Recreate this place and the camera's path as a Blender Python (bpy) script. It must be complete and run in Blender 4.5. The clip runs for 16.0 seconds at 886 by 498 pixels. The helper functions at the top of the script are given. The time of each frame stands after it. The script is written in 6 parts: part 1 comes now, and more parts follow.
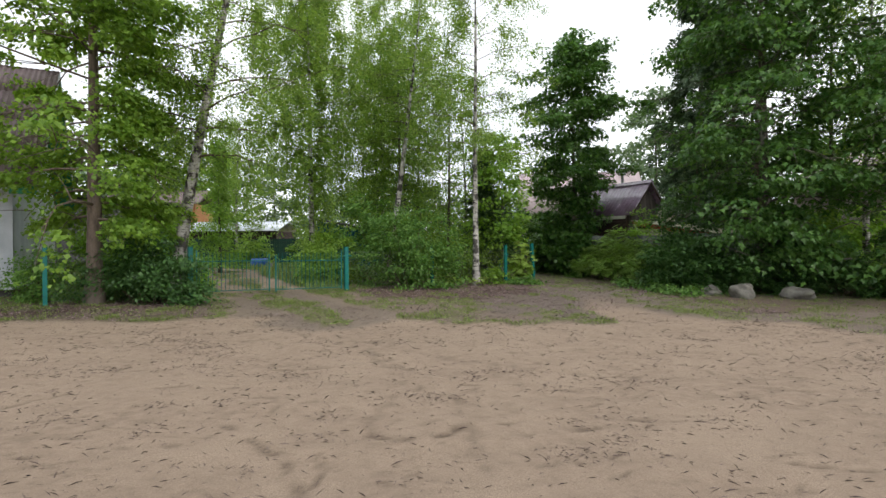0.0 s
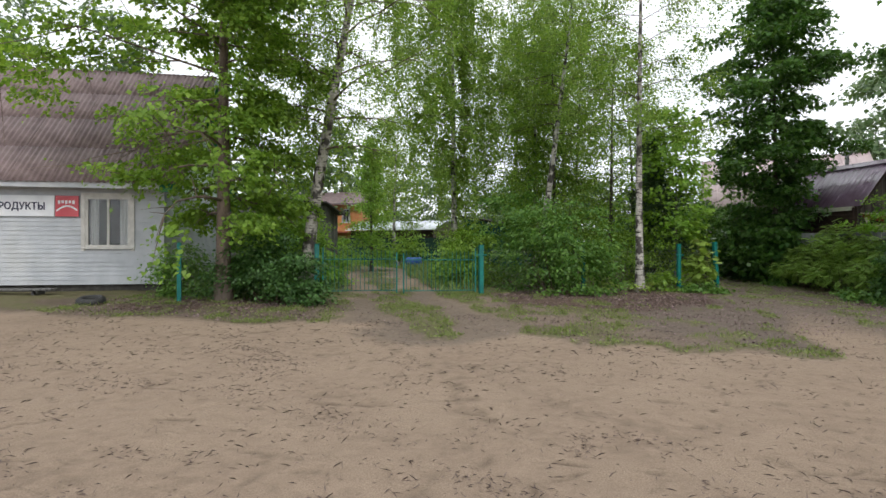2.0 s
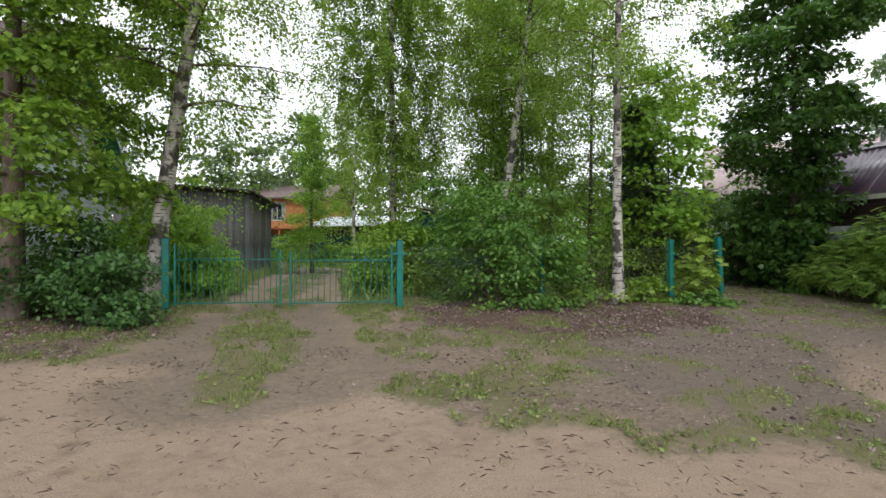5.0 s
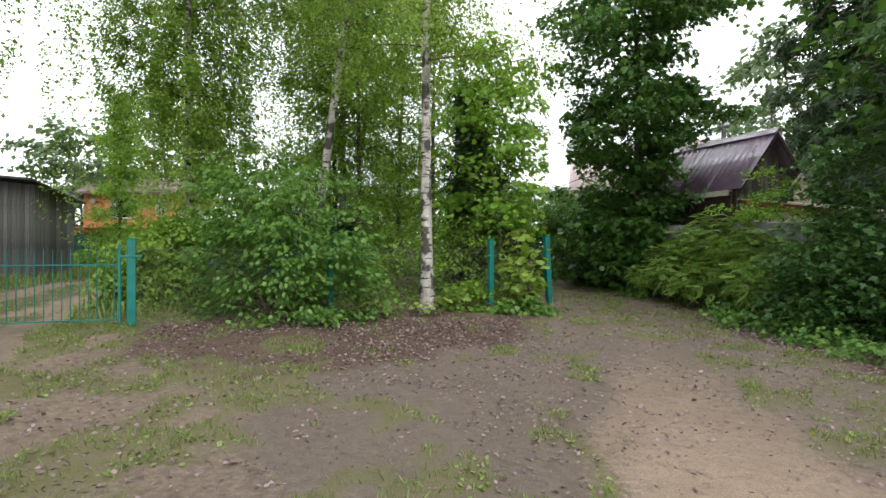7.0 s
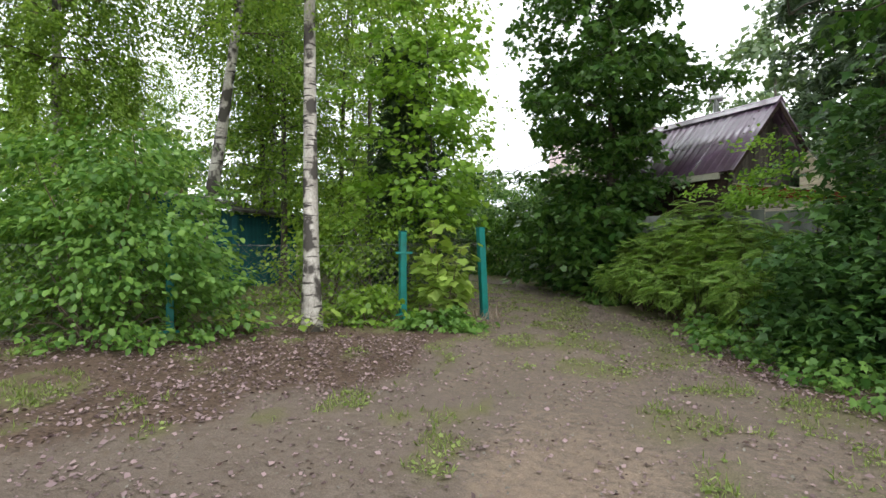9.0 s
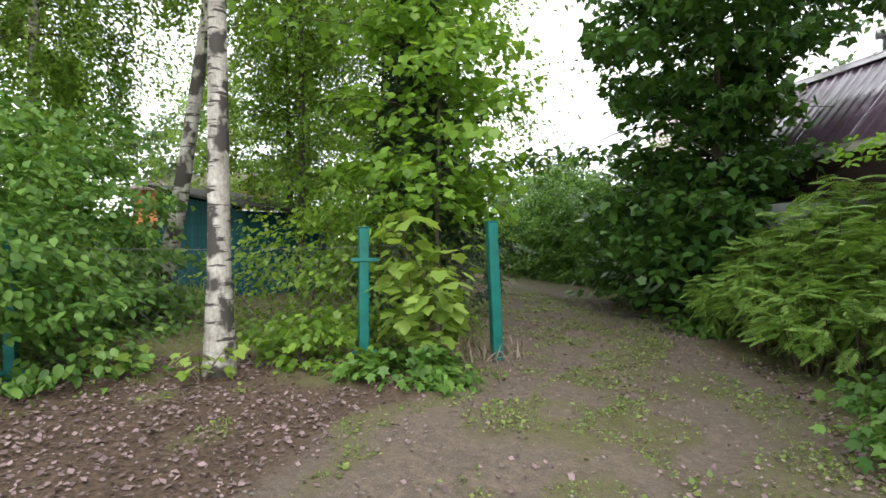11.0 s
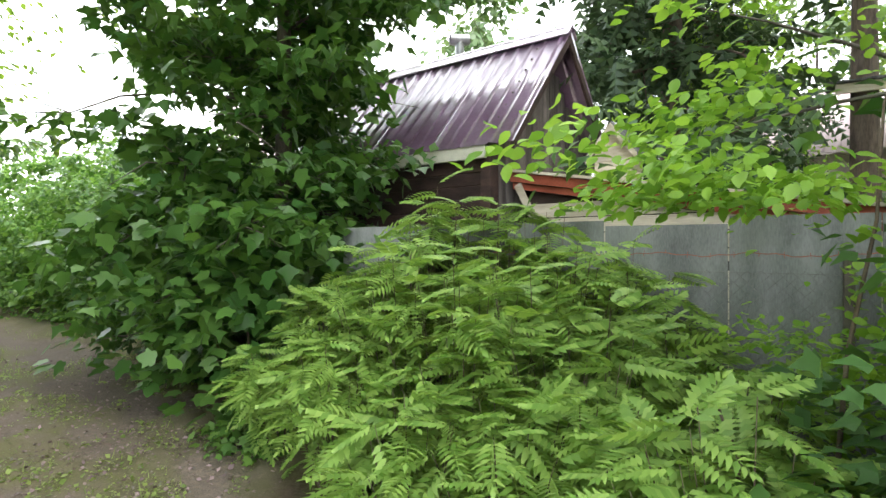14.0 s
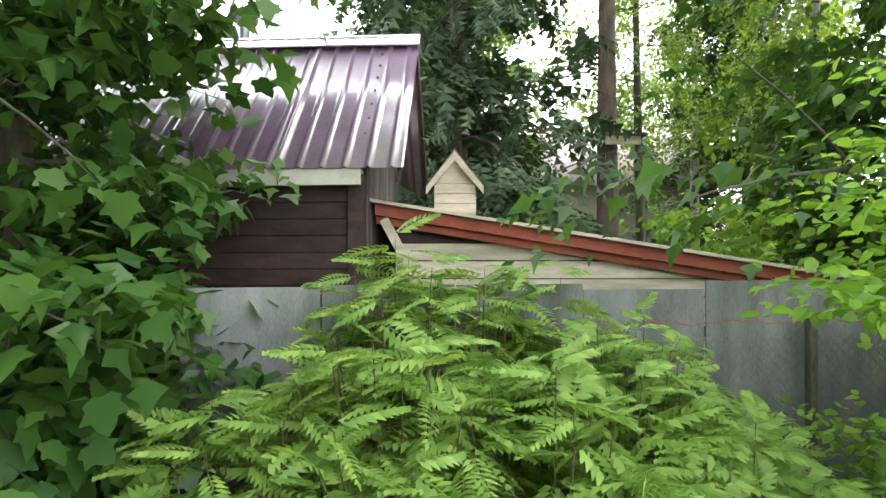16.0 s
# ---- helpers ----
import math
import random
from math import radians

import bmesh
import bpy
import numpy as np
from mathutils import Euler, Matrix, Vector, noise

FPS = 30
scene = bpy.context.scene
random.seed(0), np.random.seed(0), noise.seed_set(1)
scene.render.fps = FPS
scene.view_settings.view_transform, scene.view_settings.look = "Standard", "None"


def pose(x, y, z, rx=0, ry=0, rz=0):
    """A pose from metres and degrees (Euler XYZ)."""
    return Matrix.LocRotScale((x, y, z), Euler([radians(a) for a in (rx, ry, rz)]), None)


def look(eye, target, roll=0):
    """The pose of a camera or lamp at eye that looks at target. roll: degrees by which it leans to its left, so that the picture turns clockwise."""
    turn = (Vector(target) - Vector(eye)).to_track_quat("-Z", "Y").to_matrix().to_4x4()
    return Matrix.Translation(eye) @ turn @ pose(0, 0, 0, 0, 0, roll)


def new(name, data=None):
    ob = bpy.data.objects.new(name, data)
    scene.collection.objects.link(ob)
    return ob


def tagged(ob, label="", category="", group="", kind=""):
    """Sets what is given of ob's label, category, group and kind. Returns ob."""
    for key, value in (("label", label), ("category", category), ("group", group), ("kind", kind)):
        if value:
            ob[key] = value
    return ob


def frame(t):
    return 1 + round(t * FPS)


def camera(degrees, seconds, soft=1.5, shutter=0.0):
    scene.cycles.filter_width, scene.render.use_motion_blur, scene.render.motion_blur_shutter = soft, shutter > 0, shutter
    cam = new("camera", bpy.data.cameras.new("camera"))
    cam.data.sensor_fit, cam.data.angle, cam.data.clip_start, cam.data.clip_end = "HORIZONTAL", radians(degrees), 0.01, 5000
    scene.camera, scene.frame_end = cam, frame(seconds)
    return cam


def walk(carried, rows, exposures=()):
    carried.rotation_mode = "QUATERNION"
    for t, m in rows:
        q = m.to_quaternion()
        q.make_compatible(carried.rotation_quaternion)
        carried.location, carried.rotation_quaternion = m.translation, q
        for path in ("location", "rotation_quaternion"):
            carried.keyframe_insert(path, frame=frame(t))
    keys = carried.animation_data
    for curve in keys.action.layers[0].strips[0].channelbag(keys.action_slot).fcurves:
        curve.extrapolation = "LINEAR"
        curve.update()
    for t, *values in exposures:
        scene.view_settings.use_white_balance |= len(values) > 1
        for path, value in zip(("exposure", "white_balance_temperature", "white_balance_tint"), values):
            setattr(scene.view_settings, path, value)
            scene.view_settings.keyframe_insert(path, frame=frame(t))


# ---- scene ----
cam = camera(77.9, 16.0, soft=1.5)
# seconds, place in metres, turn to the left, tilt and lean in degrees
ROWS = [
    (0.0, 1.100, 0.023, 1.469, 2.23, -0.12, 0.34),
    (0.5, 1.300, 0.651, 1.448, 6.23, 0.08, 0.09),
    (1.0, 1.478, 1.309, 1.419, 10.93, -0.06, 0.03),
    (1.5, 1.603, 1.901, 1.410, 13.48, 0.07, 0.08),
    (2.0, 1.668, 2.550, 1.399, 20.15, -0.00, -0.03),
    (2.5, 1.705, 3.192, 1.393, 23.32, -0.12, -0.13),
    (3.0, 1.734, 3.920, 1.381, 28.65, -0.06, -0.09),
    (5.5, 2.462, 7.987, 1.353, 15.04, -0.03, -0.05),
    (6.0, 2.892, 8.669, 1.355, 10.63, 0.03, -0.03),
    (6.5, 3.399, 9.370, 1.340, 10.55, -0.04, -0.04),
    (7.0, 3.895, 10.079, 1.335, 10.97, 0.06, 0.01),
    (7.5, 4.290, 10.778, 1.306, 10.69, 0.05, 0.17),
    (8.0, 4.586, 11.456, 1.315, 10.23, 0.19, -0.05),
    (8.5, 4.829, 12.189, 1.300, 10.02, -0.07, 0.02),
    (11.0, 5.780, 16.392, 1.339, 23.10, -0.16, 0.06),
    (11.5, 5.881, 17.098, 1.367, 22.36, -0.15, -0.04),
    (12.0, 5.999, 17.758, 1.455, 21.19, -0.00, -0.06),
    (12.5, 6.169, 18.484, 1.537, 17.76, 0.07, 0.15),
    (13.0, 6.279, 19.078, 1.603, 6.17, 0.04, -0.08),
    (13.5, 6.324, 19.613, 1.695, -4.91, -0.06, 0.05),
    (14.0, 6.261, 20.136, 1.765, -17.70, -0.08, 0.01),
    (14.5, 6.179, 20.789, 1.895, -27.22, -0.02, -0.11),
    (15.0, 5.865, 21.341, 1.958, -35.61, 0.03, -0.21),
    (15.5, 5.586, 21.881, 2.078, -42.91, 0.08, 0.04),
    (16.0, 5.275, 22.382, 2.211, -52.27, 0.19, 0.11),
]
walk(cam, [(t, pose(x, y, z, 90 + tilt, lean, turn)) for t, x, y, z, turn, tilt, lean in ROWS],
     exposures=((0.0, 0.52), (3.0, 0.48), (5.5, 0.72), (8.5, 1.08), (11.5, 1.42), (13.0, 2.0), (14.5, 2.4), (16.0, 2.48)))

# ---- light: a bright overcast sky and a very soft sun ----
SUN_EL, SUN_AZ = radians(48), radians(140)
world = bpy.data.worlds.new("overcast")
scene.world = world
world.use_nodes = True
wt = world.node_tree
wt.nodes.clear()
sky = wt.nodes.new("ShaderNodeTexSky")
sky.sky_type, sky.sun_disc, sky.sun_elevation, sky.sun_rotation = "NISHITA", False, SUN_EL, SUN_AZ
sky.dust_density, sky.air_density = 4.0, 1.0
wco = wt.nodes.new("ShaderNodeTexCoord")
wno = wt.nodes.new("ShaderNodeTexNoise")
wno.inputs["Scale"].default_value, wno.inputs["Detail"].default_value = 2.2, 4
wra = wt.nodes.new("ShaderNodeValToRGB")
wra.color_ramp.elements[0].position, wra.color_ramp.elements[1].position = 0.3, 0.7
wra.color_ramp.elements[0].color, wra.color_ramp.elements[1].color = (8.2, 8.6, 9.2, 1), (10.2, 10.4, 10.6, 1)
wmi = wt.nodes.new("ShaderNodeMixRGB")
wmi.inputs[0].default_value = 0.88
wbg = wt.nodes.new("ShaderNodeBackground")
wbg.inputs["Strength"].default_value = 0.115
wou = wt.nodes.new("ShaderNodeOutputWorld")
wt.links.new(wco.outputs["Generated"], wno.inputs["Vector"])
wt.links.new(wno.outputs["Fac"], wra.inputs["Fac"])
wt.links.new(sky.outputs["Color"], wmi.inputs[1])
wt.links.new(wra.outputs["Color"], wmi.inputs[2])
wt.links.new(wmi.outputs["Color"], wbg.inputs["Color"])
wt.links.new(wbg.outputs["Background"], wou.inputs["Surface"])
sun = new("sun", bpy.data.lights.new("sun", "SUN"))
sun.data.energy, sun.data.angle, sun.data.color = 1.1, radians(25), (1.0, 0.96, 0.9)
sun.matrix_world = look((0, 0, 30), (-math.sin(SUN_AZ) * math.cos(SUN_EL) * 30, -math.cos(SUN_AZ) * math.cos(SUN_EL) * 30, 30 - 30 * math.sin(SUN_EL)))


# ---- materials ----
def material(name, dark, light, scale=6.0, rough=0.8, metal=0.0, bump=0.3, fine=60.0, stretch=(1, 1, 1), vary=0.0, spec=0.4, stain=None, amount=0.5):
    """Two-scale noise between two colours, with relief and, where given, stains of a third colour."""
    m = bpy.data.materials.new(name)
    m.use_nodes = True
    nt = m.node_tree
    b = nt.nodes["Principled BSDF"]
    co = nt.nodes.new("ShaderNodeTexCoord")
    mp = nt.nodes.new("ShaderNodeMapping")
    mp.inputs["Scale"].default_value = stretch
    nt.links.new(co.outputs["Object"], mp.inputs["Vector"])
    n1, n2 = nt.nodes.new("ShaderNodeTexNoise"), nt.nodes.new("ShaderNodeTexNoise")
    for n, s, d in ((n1, scale, 5), (n2, fine, 3)):
        n.inputs["Scale"].default_value, n.inputs["Detail"].default_value = s, d
        nt.links.new(mp.outputs["Vector"], n.inputs["Vector"])
    add = nt.nodes.new("ShaderNodeMath")
    add.operation = "MULTIPLY_ADD"
    add.inputs[1].default_value = 0.45
    nt.links.new(n2.outputs["Fac"], add.inputs[0])
    nt.links.new(n1.outputs["Fac"], add.inputs[2])
    ra = nt.nodes.new("ShaderNodeValToRGB")
    ra.color_ramp.elements[0].position, ra.color_ramp.elements[1].position = 0.5, 0.92
    ra.color_ramp.elements[0].color, ra.color_ramp.elements[1].color = (*dark, 1), (*light, 1)
    nt.links.new(add.outputs[0], ra.inputs["Fac"])
    out = ra.outputs["Color"]
    if stain:
        n3 = nt.nodes.new("ShaderNodeTexNoise")
        n3.inputs["Scale"].default_value, n3.inputs["Detail"].default_value = scale * 0.35, 6
        nt.links.new(mp.outputs["Vector"], n3.inputs["Vector"])
        r3 = nt.nodes.new("ShaderNodeValToRGB")
        r3.color_ramp.elements[0].position, r3.color_ramp.elements[1].position = 0.5, 0.72
        r3.color_ramp.elements[1].color = (amount, amount, amount, 1)
        nt.links.new(n3.outputs["Fac"], r3.inputs["Fac"])
        mx = nt.nodes.new("ShaderNodeMixRGB")
        mx.inputs[2].default_value = (*stain, 1)
        nt.links.new(r3.outputs["Color"], mx.inputs[0])
        nt.links.new(out, mx.inputs[1])
        out = mx.outputs["Color"]
    if vary:
        oi = nt.nodes.new("ShaderNodeObjectInfo")
        mr = nt.nodes.new("ShaderNodeMapRange")
        mr.inputs["To Min"].default_value, mr.inputs["To Max"].default_value = 1 - vary, 1 + vary
        nt.links.new(oi.outputs["Random"], mr.inputs["Value"])
        hs = nt.nodes.new("ShaderNodeHueSaturation")
        nt.links.new(mr.outputs["Result"], hs.inputs["Value"])
        nt.links.new(out, hs.inputs["Color"])
        out = hs.outputs["Color"]
    nt.links.new(out, b.inputs["Base Color"])
    b.inputs["Roughness"].default_value, b.inputs["Metallic"].default_value = rough, metal
    b.inputs["Specular IOR Level"].default_value = spec
    bu = nt.nodes.new("ShaderNodeBump")
    bu.inputs["Strength"].default_value, bu.inputs["Distance"].default_value = bump, 0.02
    nt.links.new(add.outputs[0], bu.inputs["Height"])
    nt.links.new(bu.outputs["Normal"], b.inputs["Normal"])
    return m


def leaf_material(name, dark, light, trans=0.35, rough=0.45):
    """Leaves: each island its own tint, some light passing through."""
    m = bpy.data.materials.new(name)
    m.use_nodes = True
    nt = m.node_tree
    b, o = nt.nodes["Principled BSDF"], nt.nodes["Material Output"]
    ge = nt.nodes.new("ShaderNodeNewGeometry")
    oi = nt.nodes.new("ShaderNodeObjectInfo")
    ad = nt.nodes.new("ShaderNodeMath")
    ad.operation = "ADD"
    nt.links.new(ge.outputs["Random Per Island"], ad.inputs[0])
    nt.links.new(oi.outputs["Random"], ad.inputs[1])
    fr = nt.nodes.new("ShaderNodeMath")
    fr.operation = "FRACT"
    nt.links.new(ad.outputs[0], fr.inputs[0])
    ra = nt.nodes.new("ShaderNodeValToRGB")
    ra.color_ramp.elements[0].color, ra.color_ramp.elements[1].color = (dark[0], dark[1], dark[2] * 1.3 + 0.003, 1), (light[0], light[1], light[2] * 1.3 + 0.008, 1)
    nt.links.new(fr.outputs[0], ra.inputs["Fac"])
    nt.links.new(ra.outputs["Color"], b.inputs["Base Color"])
    b.inputs["Roughness"].default_value, b.inputs["Specular IOR Level"].default_value = rough, 0.35
    tr = nt.nodes.new("ShaderNodeBsdfTranslucent")
    br = nt.nodes.new("ShaderNodeMixRGB")
    br.blend_type, br.inputs[0].default_value = "MULTIPLY", 1.0
    br.inputs[2].default_value = (1.5, 1.45, 0.9, 1)
    nt.links.new(ra.outputs["Color"], br.inputs[1])
    nt.links.new(br.outputs["Color"], tr.inputs["Color"])
    mi = nt.nodes.new("ShaderNodeMixShader")
    mi.inputs[0].default_value = trans
    nt.links.new(b.outputs["BSDF"], mi.inputs[1])
    nt.links.new(tr.outputs["BSDF"], mi.inputs[2])
    nt.links.new(mi.outputs["Shader"], o.inputs["Surface"])
    return m


def birch_bark():
    """White bark with dark dashes, blackened towards patches."""
    m = material("birch_bark", (0.2, 0.185, 0.165), (0.52, 0.5, 0.46), scale=5, fine=40, bump=0.4, stretch=(1, 1, 0.6))
    nt = m.node_tree
    b = nt.nodes["Principled BSDF"]
    src = b.inputs["Base Color"].links[0].from_socket
    co = nt.nodes.new("ShaderNodeTexCoord")
    for stretch, scale, lo, hi, col in (((1.5, 1.5, 9), 2.3, 0.57, 0.63, (0.05, 0.044, 0.04)), ((1, 1, 0.8), 4.5, 0.49, 0.57, (0.055, 0.05, 0.045))):
        mp = nt.nodes.new("ShaderNodeMapping")
        mp.inputs["Scale"].default_value = stretch
        nt.links.new(co.outputs["Object"], mp.inputs["Vector"])
        n = nt.nodes.new("ShaderNodeTexNoise")
        n.inputs["Scale"].default_value, n.inputs["Detail"].default_value = scale, 4
        nt.links.new(mp.outputs["Vector"], n.inputs["Vector"])
        r = nt.nodes.new("ShaderNodeValToRGB")
        r.color_ramp.elements[0].position, r.color_ramp.elements[1].position = lo, hi
        nt.links.new(n.outputs["Fac"], r.inputs["Fac"])
        x = nt.nodes.new("ShaderNodeMixRGB")
        x.inputs[2].default_value = (*col, 1)
        nt.links.new(r.outputs["Color"], x.inputs[0])
        nt.links.new(src, x.inputs[1])
        src = x.outputs["Color"]
    nt.links.new(src, b.inputs["Base Color"])
    return m


M_BIRCH = birch_bark()
M_BARK = material("pine_bark", (0.06, 0.045, 0.035), (0.2, 0.15, 0.12), scale=9, fine=50, bump=0.9, stretch=(1, 1, 0.25), stain=(0.16, 0.15, 0.13))
M_DARKBARK = material("grey_bark", (0.045, 0.04, 0.032), (0.13, 0.115, 0.09), scale=10, fine=60, bump=0.7, stretch=(1, 1, 0.3), stain=(0.1, 0.12, 0.07))
M_TWIG = material("twig_bark", (0.06, 0.045, 0.03), (0.16, 0.12, 0.085), scale=12, bump=0.3)
L_BIRCH = leaf_material("birch_leaf", (0.1, 0.185, 0.018), (0.25, 0.38, 0.048), 0.48)
L_MAPLE = leaf_material("maple_leaf", (0.035, 0.1, 0.014), (0.11, 0.22, 0.03), 0.36, 0.35)
L_SAPLING = leaf_material("young_maple_leaf", (0.17, 0.27, 0.03), (0.31, 0.43, 0.075), 0.4, 0.45)
L_BUSH = leaf_material("bush_leaf", (0.09, 0.185, 0.014), (0.24, 0.375, 0.04), 0.45)
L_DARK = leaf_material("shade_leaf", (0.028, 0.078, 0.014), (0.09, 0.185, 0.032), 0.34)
L_HAZEL = leaf_material("hazel_leaf", (0.12, 0.245, 0.022), (0.27, 0.44, 0.05), 0.5)
L_SORB = leaf_material("spirea_leaf", (0.135, 0.25, 0.034), (0.3, 0.435, 0.08), 0.38)
L_MID = leaf_material("thicket_leaf", (0.055, 0.14, 0.02), (0.17, 0.305, 0.045), 0.42)
L_SPRUCE = leaf_material("spruce_needle", (0.03, 0.065, 0.02), (0.09, 0.15, 0.042), 0.15, 0.5)
# distance haze is mixed into this leaf green, paler and greyer
L_FAR = leaf_material("hazed_far_leaf", (0.07, 0.13, 0.04), (0.15, 0.22, 0.075), 0.3)
L_GRASS = leaf_material("grass_blade", (0.1, 0.155, 0.025), (0.25, 0.315, 0.07), 0.35)
L_DRY = leaf_material("dry_leaf", (0.085, 0.058, 0.043), (0.3, 0.218, 0.168), 0.1, 0.7)
L_CRUMB = leaf_material("dark_needles", (0.055, 0.041, 0.028), (0.17, 0.126, 0.085), 0.0, 0.9)
L_STRAW = leaf_material("dry_grass", (0.16, 0.125, 0.07), (0.33, 0.27, 0.17), 0.2, 0.7)
M_TEAL = material("teal_paint", (0.0, 0.105, 0.09), (0.004, 0.16, 0.138), scale=5, rough=0.5, bump=0.15, stain=(0.03, 0.075, 0.06), amount=0.6)
M_TEALWOOD = material("blue_green_boards", (0.004, 0.06, 0.075), (0.012, 0.12, 0.14), scale=4, rough=0.75, vary=0.15)
M_BACKFENCE = material("dark_green_boards", (0.008, 0.035, 0.024), (0.02, 0.075, 0.05), scale=4, rough=0.75, vary=0.2)
M_WIRE = material("galvanised_wire", (0.12, 0.12, 0.11), (0.25, 0.25, 0.24), rough=0.5, metal=0.6, bump=0.1)
M_WHITE = material("white_painted_boards", (0.35, 0.372, 0.405), (0.47, 0.495, 0.53), scale=2, rough=0.7, bump=0.15, vary=0.04, stain=(0.5, 0.5, 0.48), amount=0.45)
M_TRIM = material("grey_painted_trim", (0.42, 0.41, 0.39), (0.6, 0.59, 0.56), rough=0.6)
M_SLATE = material("brown_sheet_roof", (0.12, 0.085, 0.085), (0.22, 0.165, 0.165), scale=2.5, rough=0.75, vary=0.1, stain=(0.09, 0.085, 0.07))
M_RED = material("red_sign_panel", (0.42, 0.05, 0.07), (0.55, 0.1, 0.12), scale=3, rough=0.4, bump=0.02)
M_SIGN = material("white_sign_panel", (0.6, 0.62, 0.66), (0.72, 0.74, 0.77), scale=3, rough=0.4, bump=0.02)
M_INK = material("dark_blue_lettering", (0.01, 0.012, 0.04), (0.02, 0.022, 0.06), rough=0.5, bump=0.0)
M_PLANK = material("weathered_planks", (0.05, 0.05, 0.05), (0.17, 0.168, 0.165), scale=5, fine=45, rough=0.9, bump=0.6, stretch=(3, 3, 0.25), vary=0.3)
# felt on the shed roofs; on the shop plinth its black stands for shadow
M_FELT_SHADE = material("roofing_felt_and_plinth_shade", (0.025, 0.024, 0.022), (0.07, 0.066, 0.06), rough=0.9)
M_ORANGE = material("orange_boards", (0.36, 0.15, 0.05), (0.5, 0.24, 0.1), scale=3, rough=0.8, vary=0.1)
M_BROWN = material("brown_stained_boards", (0.022, 0.013, 0.011), (0.06, 0.034, 0.028), scale=4, fine=40, rough=0.7, bump=0.5, stretch=(1, 1, 3), vary=0.25)
M_GREYBOARD = material("grey_gable_boards", (0.055, 0.046, 0.043), (0.15, 0.13, 0.122), scale=4, fine=40, rough=0.9, bump=0.5, stretch=(3, 3, 0.3), vary=0.25)
M_FASCIA = material("pale_fascia_board", (0.42, 0.42, 0.33), (0.58, 0.57, 0.46), scale=5, rough=0.7, stain=(0.3, 0.3, 0.22))
M_PURPLE = material("plum_metal_sheet", (0.15, 0.07, 0.14), (0.25, 0.15, 0.25), scale=2.2, fine=25, rough=0.34, bump=0.0, spec=1.0, stain=(0.2, 0.15, 0.2), amount=0.15)
M_ZINC = material("galvanised_pipe", (0.3, 0.31, 0.32), (0.5, 0.51, 0.52), rough=0.4, metal=0.8, bump=0.08, stain=(0.2, 0.15, 0.11))
M_SIDING = material("pale_wooden_siding", (0.42, 0.36, 0.27), (0.66, 0.6, 0.48), scale=4, fine=30, rough=0.8, bump=0.35, stretch=(0.4, 0.4, 3), vary=0.12, stain=(0.33, 0.28, 0.2))
M_RUST = material("red_oxide_beam", (0.24, 0.05, 0.025), (0.4, 0.1, 0.055), scale=4, rough=0.7, stain=(0.14, 0.06, 0.04))
M_ASB = material("grey_fibre_cement", (0.12, 0.128, 0.124), (0.27, 0.28, 0.274), scale=2.2, fine=50, rough=0.9, bump=0.2, stretch=(2.2, 2.2, 0.6), vary=0.12, stain=(0.12, 0.14, 0.1), amount=0.7)
M_PALEROOF = material("pale_metal_roof", (0.5, 0.55, 0.6), (0.68, 0.72, 0.76), scale=2, rough=0.4, bump=0.05)
M_PINK = material("pinkish_metal_roof", (0.38, 0.3, 0.3), (0.5, 0.41, 0.41), scale=2, rough=0.45, bump=0.05)
M_PINKWALL = material("pale_pink_wall", (0.42, 0.34, 0.34), (0.55, 0.46, 0.46), scale=2, rough=0.8)
M_MINT = material("pale_mint_siding", (0.5, 0.6, 0.6), (0.66, 0.75, 0.74), scale=2, rough=0.6, bump=0.1, vary=0.04)
M_GREENTRIM = material("green_trim_paint", (0.02, 0.17, 0.09), (0.04, 0.25, 0.14), rough=0.5)
M_ROCK = material("granite_boulder", (0.08, 0.074, 0.064), (0.22, 0.205, 0.18), scale=4, fine=40, rough=0.9, bump=0.6, stain=(0.14, 0.15, 0.09))
M_TYRE = material("black_rubber", (0.012, 0.012, 0.013), (0.04, 0.04, 0.04), rough=0.75)
M_BLUE = material("blue_plastic", (0.02, 0.07, 0.3), (0.04, 0.12, 0.4), rough=0.4)
M_POLE = material("weathered_pole", (0.1, 0.09, 0.08), (0.22, 0.2, 0.18), stretch=(2, 2, 0.2), rough=0.9)
# near-black of the window backing panels: room darkness given as colour
M_DARKIN = material("dark_interior", (0.01, 0.01, 0.012), (0.025, 0.025, 0.027), rough=0.9)
M_CURTAIN = material("pale_curtain", (0.4, 0.4, 0.4), (0.55, 0.55, 0.55), stretch=(12, 12, 0.3), rough=0.9)


def glass_material():
    m = bpy.data.materials.new("window_glass")
    m.use_nodes = True
    b = m.node_tree.nodes["Principled BSDF"]
    b.inputs["Base Color"].default_value = (0.9, 0.93, 0.93, 1)
    b.inputs["Roughness"].default_value, b.inputs["Transmission Weight"].default_value, b.inputs["IOR"].default_value = 0.03, 1.0, 1.45
    return m


M_GLASS = glass_material()
plum = M_PURPLE.node_tree.nodes["Principled BSDF"]
plum.inputs["Coat Weight"].default_value, plum.inputs["Coat Roughness"].default_value, plum.inputs["Coat IOR"].default_value = 1.0, 0.27, 3.2


# ---- builders ----
def thing(name, label, category, at=(0, 0, 0), rz=0, group="", kind=""):
    e = new(name)
    e.empty_display_size = 0.2
    e.matrix_basis = pose(*at, 0, 0, rz)
    return tagged(e, label, category, group, kind)


def put(name, me, mat, parent=None, label="", kind=""):
    me.materials.append(mat)
    ob = new(name, me)
    if parent:
        ob.parent = parent
    return tagged(ob, label, "", "", kind)


